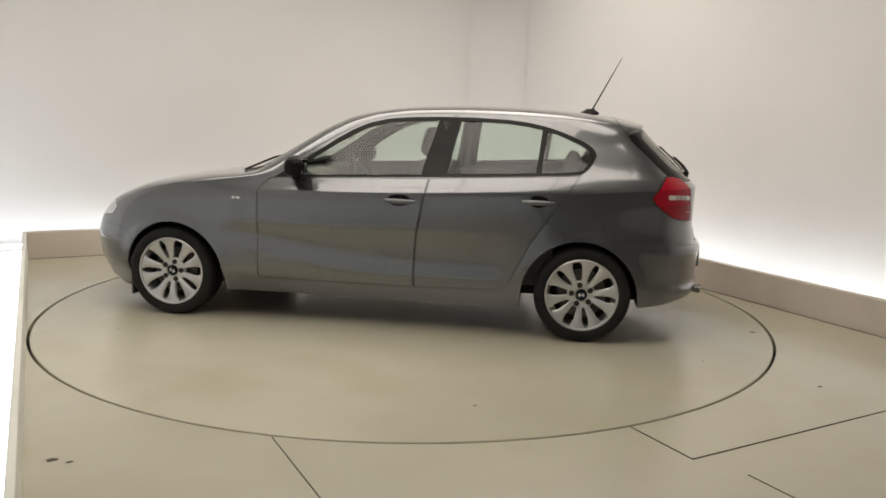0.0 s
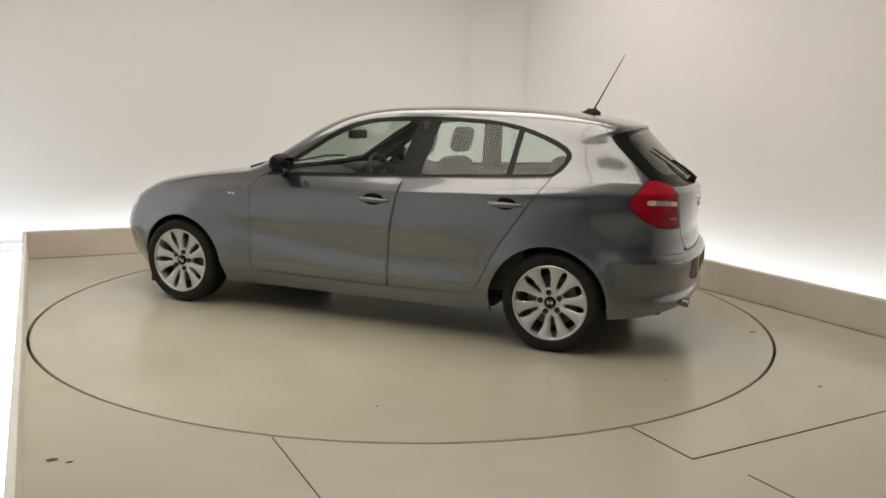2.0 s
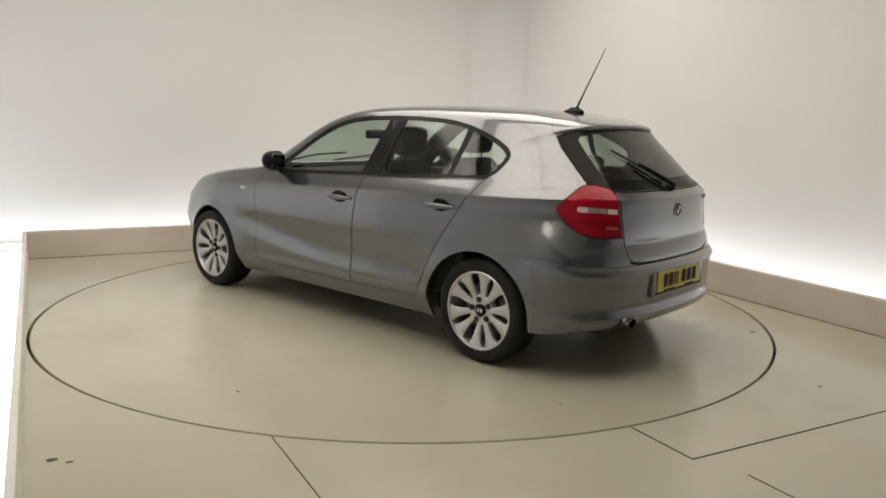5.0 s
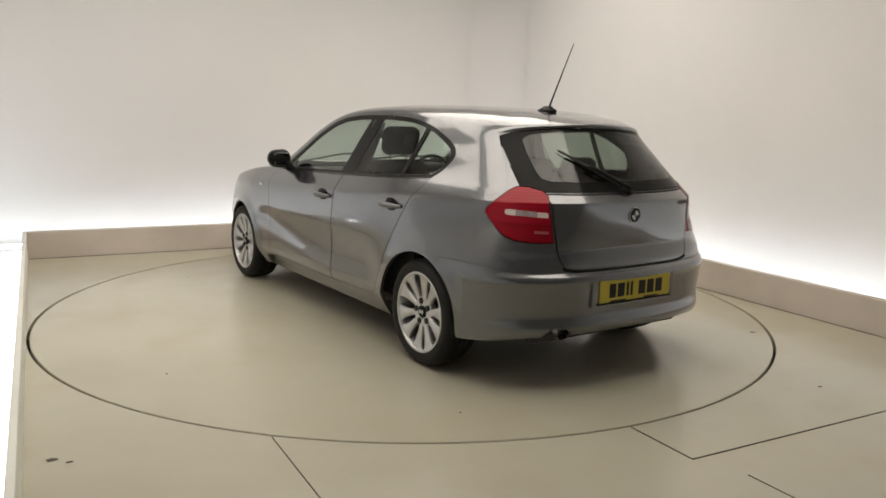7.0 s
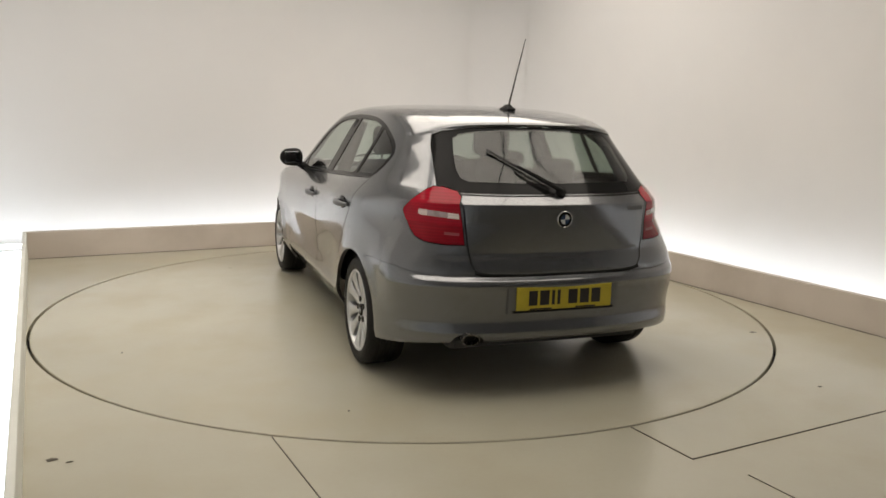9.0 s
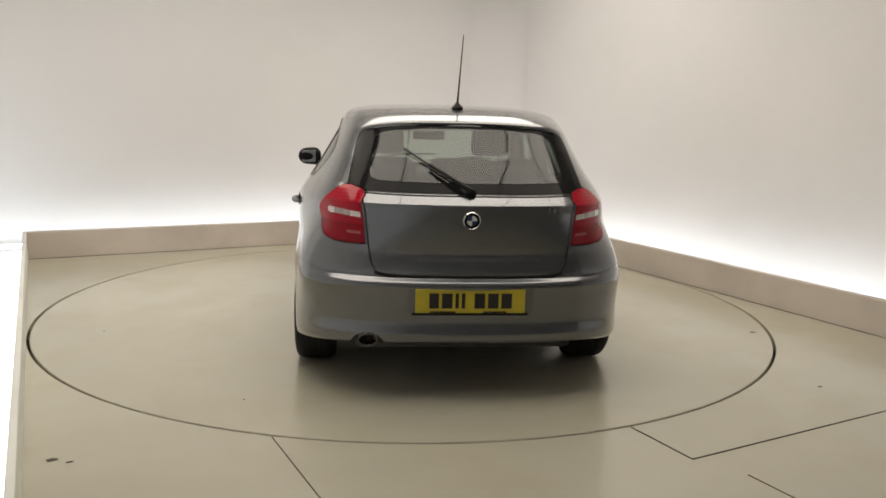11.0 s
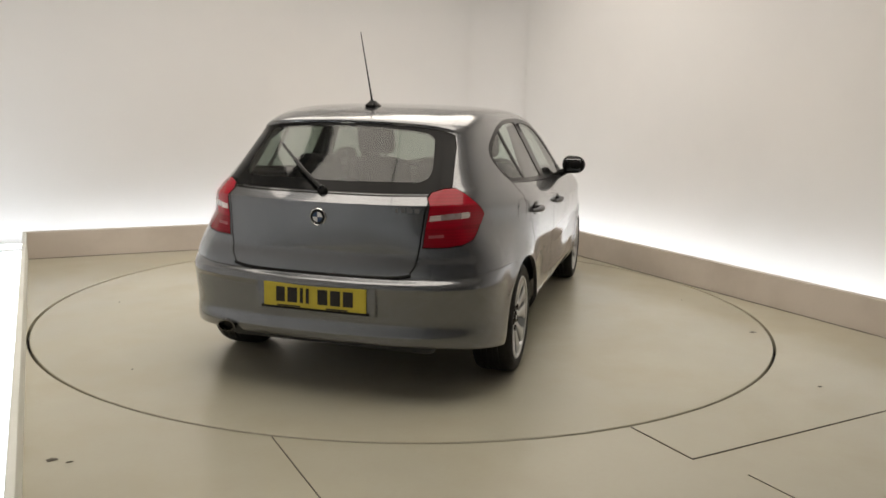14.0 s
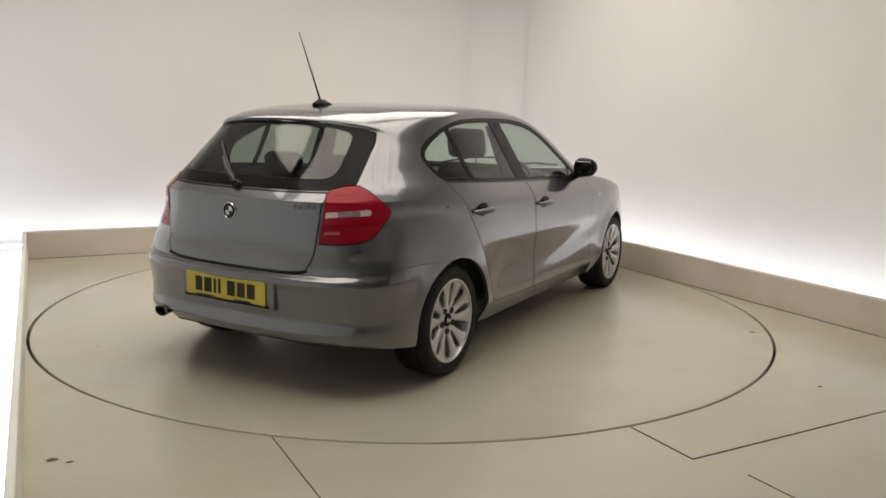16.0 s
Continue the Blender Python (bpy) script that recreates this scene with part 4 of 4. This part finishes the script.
def build_rear_details(car, tailgate):
    # badge
    bx = rear_x(0, 0.869)
    m = pose(bx - 0.001, 0, 0.869, 0, -90, 0)
    bm = bmesh.new()
    lathe(bm, [(0.041, -0.004), (0.041, 0.004), (0.038, 0.007), (0.036, 0.005), (0.0, 0.005)], 36, m)
    part("badge", bm, CHROME, tailgate, "round chrome badge with a quartered disc", 40)
    bm = bmesh.new()
    lathe(bm, [(0.0355, 0.0045), (0.0355, 0.006), (0.0, 0.006)], 36, m)
    part("badge_ring", bm, GLOSSBLACK, tailgate)
    bm = bmesh.new()
    for q in range(4):
        k = 6
        c = bm.verts.new((0, 0, 0.0072))
        ring = [bm.verts.new((0.024 * math.cos(radians(90 * q + 90 * i / k)), 0.024 * math.sin(radians(90 * q + 90 * i / k)), 0.0072)) for i in range(k + 1)]
        for i in range(k):
            bm.faces.new((c, ring[i], ring[i + 1])).material_index = q % 2
    bmesh.ops.transform(bm, matrix=m, verts=bm.verts)
    part("badge_disc", bm, [BLUE, WHITE], tailgate)
    # model lettering: plain bars
    for i, (y, w) in enumerate(((-0.375, 0.012), (-0.402, 0.020), (-0.432, 0.026), (-0.462, 0.022))):
        bm = bmesh.new()
        x = rear_x(y, 0.915)
        box(bm, x - 0.003, x + 0.006, y - w / 2, y + w / 2, 0.906, 0.926, 0.001, 1)
        part("letter_bar", bm, STEELGREY, tailgate, "chrome model lettering")
    # added black bar painting the shade of the gap along the tailgate's foot
    bm = bmesh.new()
    tube(bm, [(rear_x(y, 0.604) + 0.0035, y, 0.6005 + 0.018 * (abs(y) / 0.45) ** 8) for y in np.linspace(-0.45, 0.45, 31)], 0.0095, 8)
    part("tailgate_gap_shade", bm, BLACK, tailgate, "black bar painting the shade of the tailgate gap", 60)
    # number plate with bars in place of characters
    px = -2.083
    bm = bmesh.new()
    box(bm, px - 0.012, px - 0.006, -0.26, 0.26, 0.437, 0.551, 0.003)
    body = part("number_plate", bm, YELLOW, car, "yellow number plate with dark bars")
    widths = (0.045, 0.050, 0.016, 0.016, 0.0, 0.050, 0.050, 0.050)
    y = 0.195
    for w in widths:
        if w:
            bm = bmesh.new()
            box(bm, px - 0.0135, px - 0.011, y - w, y, 0.460, 0.532)
            part("plate_bar", bm, PIT, body, "dark bar")
            y -= w + 0.014
        else:
            y -= 0.030
    for y0, y1 in ((-0.17, -0.06), (0.07, 0.19)):
        bm = bmesh.new()
        box(bm, px - 0.0135, px - 0.011, y0, y1, 0.439, 0.446)
        part("plate_bar", bm, PIT, body, "dark bar")
    # plate recess frame
    bm = bmesh.new()
    box(bm, px - 0.005, px + 0.03, -0.305, 0.300, 0.415, 0.560, 0.006)
    part("plate_panel", bm, PAINT, car, "recessed panel behind the number plate")
    bm = bmesh.new()
    box(bm, px - 0.010, px - 0.004, -0.275, 0.275, 0.425, 0.439, 0.003)
    part("plate_ledge", bm, BLACK, car, "black ledge below the plate")
    # rear wiper
    wiper = new("rear_wiper")
    wiper.parent = car
    wx = rear_x(0, 0.99)
    bm = bmesh.new()
    lathe(bm, [(0.024, -0.01), (0.024, 0.012), (0.018, 0.022), (0.0, 0.024)], 20, pose(wx - 0.004, 0.0, 0.990, 0, -70, 0))
    part("wiper_pivot", bm, BLACK, wiper, smooth=50)
    tip_y, tip_z = 0.31, 1.175
    bm = bmesh.new()
    pts = []
    for i in range(9):
        t = i / 8
        yy, zz = tip_y * 0.62 * t, 0.992 + (tip_z - 0.992) * 0.62 * t
        pts.append((rear_x(yy, zz) - 0.026 - 0.008 * math.sin(math.pi * t), yy, zz + 0.010))
    tube(bm, pts, [0.013 - 0.006 * i / 8 for i in range(9)], 8)
    part("wiper_arm", bm, BLACK, wiper, smooth=50)
    bm = bmesh.new()
    pts = []
    for i in range(9):
        t = 0.18 + 0.86 * i / 8
        yy, zz = tip_y * t - 0.012, 0.985 + (tip_z - 0.985) * t
        pts.append((rear_x(yy, zz) - 0.013, yy, zz + 0.004))
    tube(bm, pts, 0.006, 6)
    part("wiper_blade", bm, PLASTIC, wiper, smooth=50)
    # aerial
    aerial = new("aerial")
    aerial.parent = car
    bm = bmesh.new()
    box(bm, -1.40, -1.275, -0.028, 0.028, 1.374, 1.410, 0.016, 3)
    for v in bm.verts:
        if v.co.z > 1.395:
            v.co.y *= 0.5
            v.co.x = -1.345 + (v.co.x + 1.345) * 0.55
            v.co.z += 0.008
    part("aerial_base", bm, BLACK, aerial, smooth=60)
    bm = bmesh.new()
    tube(bm, [(-1.350, 0, 1.405), (-1.383, 0, 1.470), (-1.53, 0, 1.757)], [0.0065, 0.0048, 0.0022], 8)
    part("aerial_rod", bm, BLACK, aerial, smooth=60)
    # exhaust
    bm = bmesh.new()
    lathe(bm, [(0.030, -0.16), (0.034, 0.0), (0.036, 0.015), (0.032, 0.015), (0.028, -0.02), (0.026, -0.15), (0.0, -0.15)], 28, pose(-2.058, 0.480, 0.305, 0, -97, 0) @ Matrix.Diagonal((0.82, 1.3, 1, 1)))
    part("exhaust_tip", bm, TAILPIPE, car, "dark steel exhaust tip", 40)
    bm = bmesh.new()
    lathe(bm, [(0.027, -0.1), (0.0275, -0.02), (0.0, -0.05)], 20, pose(-2.058, 0.480, 0.305, 0, -97, 0) @ Matrix.Diagonal((0.82, 1.3, 1, 1)))
    part("exhaust_bore", bm, PIT, car)
    # fender lettering
    for sy in (1, -1):
        for x in (0.845, 0.875):
            bm = bmesh.new()
            y0 = side_y(x, 0.80)
            box(bm, x - 0.011, x + 0.011, sy * y0 - 0.003, sy * y0 + 0.003, 0.793, 0.808)
            part("wing_badge", bm, CHROME, car, "small chrome wing lettering")
    # fuel flap in the right rear wing, with its dark finger notch
    bm = bmesh.new()
    loop = [(-1.298 + max(-0.058, min(0.058, a)), 0.868 + max(-0.056, min(0.056, b))) for a, b in circle(0.0, 0.0, 0.068, 40)]
    pts = [(a, -(side_y(a, b) + 0.0001), b) for a, b in loop]
    tube(bm, pts + [pts[0]], 0.0012, 5)
    part("fuel_flap_joint", bm, STEEL, car, "thin dark joint round the fuel flap")
    bm = bmesh.new()
    lathe(bm, [(0.0, -0.002), (0.007, -0.002), (0.006, 0.002), (0.0, 0.003)], 10, pose(-1.357, -side_y(-1.357, 0.888), 0.888, 90, 0, 0))
    part("flap_notch", bm, PIT, car, "small dark finger notch of the fuel flap")
    # front wipers and washer jets
    bm = bmesh.new()
    tube(bm, [(0.93, 0.55, 0.955), (0.86, 0.2, 1.02), (0.86, -0.1, 1.03)], 0.008, 6)
    part("front_wiper", bm, BLACK, car, smooth=60)
    bm = bmesh.new()
    tube(bm, [(0.95, -0.05, 0.965), (0.87, -0.35, 1.0), (0.80, -0.55, 1.0)], 0.008, 6)
    part("front_wiper", bm, BLACK, car, smooth=60)


def build_interior(car):
    def seat(x, y, width, lean=14, rear=False):
        s = new("rear_seat" if rear else "front_seat")
        s.parent = car
        bm = bmesh.new()
        box(bm, x - 0.05, x + 0.46, y - width / 2, y + width / 2, 0.38 if not rear else 0.42, 0.54 if not rear else 0.56, 0.05, 3)
        part("seat_cushion", bm, CLOTH, s, smooth=60)
        bm = bmesh.new()
        box(bm, -0.07, 0.07, -width / 2, width / 2, 0, 0.56 if not rear else 0.50, 0.055, 3)
        for v in bm.verts:
            k = max(0.0, (v.co.z - 0.3) / 0.26)
            if not rear:
                v.co.y *= 1 - 0.16 * k
        part("backrest", bm, CLOTH, s, smooth=60, m=pose(x - 0.02, y, 0.50, 0, -lean, 0))
        heads = (0.0,) if not rear else (-0.36, 0.0, 0.36)
        for hy in heads:
            bm = bmesh.new()
            hz = 0.60 if not rear else 0.50
            box(bm, -0.05, 0.05, hy - 0.13, hy + 0.13, hz, hz + (0.19 if not rear else 0.15), 0.045, 3)
            part("headrest", bm, CLOTH, s, smooth=60, m=pose(x - 0.02, y, 0.50, 0, -lean, 0))
            for o in (-0.06, 0.06):
                bm = bmesh.new()
                tube(bm, [(0, hy + o, hz - 0.08), (0, hy + o, hz + 0.05)], 0.006, 6)
                part("headrest_post", bm, CHROME, s, m=pose(x - 0.02, y, 0.50, 0, -lean, 0))

    seat(-0.12, 0.36, 0.50)
    seat(-0.12, -0.36, 0.50)
    seat(-1.02, 0.0, 1.20, 20, True)
    bm = bmesh.new()
    box(bm, -1.72, 0.9, -0.66, 0.66, 0.24, 0.30, 0.02)
    part("cabin_floor", bm, CARPET, car)
    bm = bmesh.new()
    box(bm, 0.48, 0.90, -0.72, 0.72, 0.55, 0.925, 0.06, 3)
    box(bm, 0.42, 0.62, -0.55, -0.18, 0.86, 0.965, 0.04, 3)
    box(bm, -0.2, 0.55, -0.11, 0.11, 0.30, 0.56, 0.04, 3)
    part("dashboard", bm, PLASTIC, car, "black dashboard and centre console", 60)
    bm = bmesh.new()
    n = 40
    ring = [(0.185 * math.cos(2 * math.pi * k / n), 0.185 * math.sin(2 * math.pi * k / n), 0) for k in range(n + 1)]
    tube(bm, ring, 0.015, 8)
    box(bm, -0.06, 0.06, -0.05, 0.05, -0.02, 0.02, 0.015)
    box(bm, -0.18, 0.18, -0.018, 0.018, -0.008, 0.008, 0.006)
    box(bm, -0.018, 0.018, -0.18, 0.0, -0.008, 0.008, 0.006)
    part("steering_wheel", bm, PLASTIC, car, "black three-spoke steering wheel", 60, pose(0.34, -0.36, 0.86, 0, 0, 90) @ pose(0, 0, 0, 65, 0, 180))
    bm = bmesh.new()
    box(bm, -1.78, -1.24, -0.55, 0.55, 0.90, 0.925, 0.008)
    part("parcel_shelf", bm, CARPET, car)
    bm = bmesh.new()
    box(bm, -1.97, -1.94, -0.45, 0.45, 0.35, 0.96, 0.01)
    part("tailgate_lining", bm, PLASTIC, car)
    for sy in (1, -1):
        for x0, x1 in ((-0.30, 0.60), (-1.15, -0.32)):
            bm = bmesh.new()
            box(bm, x0, x1, sy * 0.755 - 0.02, sy * 0.755 + 0.02, 0.32, 0.93, 0.015)
            part("door_lining", bm, PLASTIC, car)
        bm = bmesh.new()
        g = [[bm.verts.new((x, sy * (side_y(x, z) - 0.045), z)) for z in np.linspace(0.62, 1.20, 12)] for x in np.linspace(-1.58, -1.385, 7)]
        for a, b in zip(g, g[1:]):
            for k in range(11):
                bm.faces.new((a[k], a[k + 1], b[k + 1], b[k]))
        part("quarter_lining", bm, PLASTIC, car, smooth=60)
        bm = bmesh.new()
        box(bm, -1.75, -1.16, sy * 0.60 - 0.03, sy * 0.60 + 0.03, 0.30, 0.99, 0.02)
        part("boot_lining", bm, CARPET, car)
        bm = bmesh.new()
        tube(bm, [(-0.40, sy * 0.72, 0.95), (-0.45, sy * 0.60, 1.30)], 0.04, 8)
        part("pillar_lining", bm, PLASTIC, car, smooth=60)
    bm = bmesh.new()
    g = []
    for r in LOOP[120:150]:
        g.append([bm.verts.new(cap_point(r, t) - Vector((0, 0, 0.035))) for t in np.linspace(0, 0.85, 8)])
    for a, b in zip(g, g[1:]):
        for k in range(7):
            bm.faces.new((a[k], a[k + 1], b[k + 1], b[k]))
    part("headliner", finish(bm, 0.0, "weld"), LINER, car, smooth=60)
    bm = bmesh.new()
    box(bm, 0.36, 0.40, -0.12, 0.12, 1.16, 1.225, 0.015)
    part("interior_mirror", bm, BLACK, car)


car = new("car")
tagged(car, "grey metallic five-door hatchback standing on the turntable", "car")
tailgate, front_doors, rear_doors = build_body(car)
arch_liners(car)
place_wheels(car)
build_handles(front_doors, -0.20, 0.822)
build_handles(rear_doors, -1.045, 0.848)
build_mirror(car)
build_rear_details(car, tailgate)
build_interior(car)


def motions():
    """The turntable turns, and the car on it."""
    walk(turntable, [(t, pose(0, 0, 0, 0, 0, a)) for t, a in TURN])
    walk(car, [(t, pose(0, 0, 0, 0, 0, a) @ pose(CAR_X, CAR_Y, 0)) for t, a in TURN])


motions()
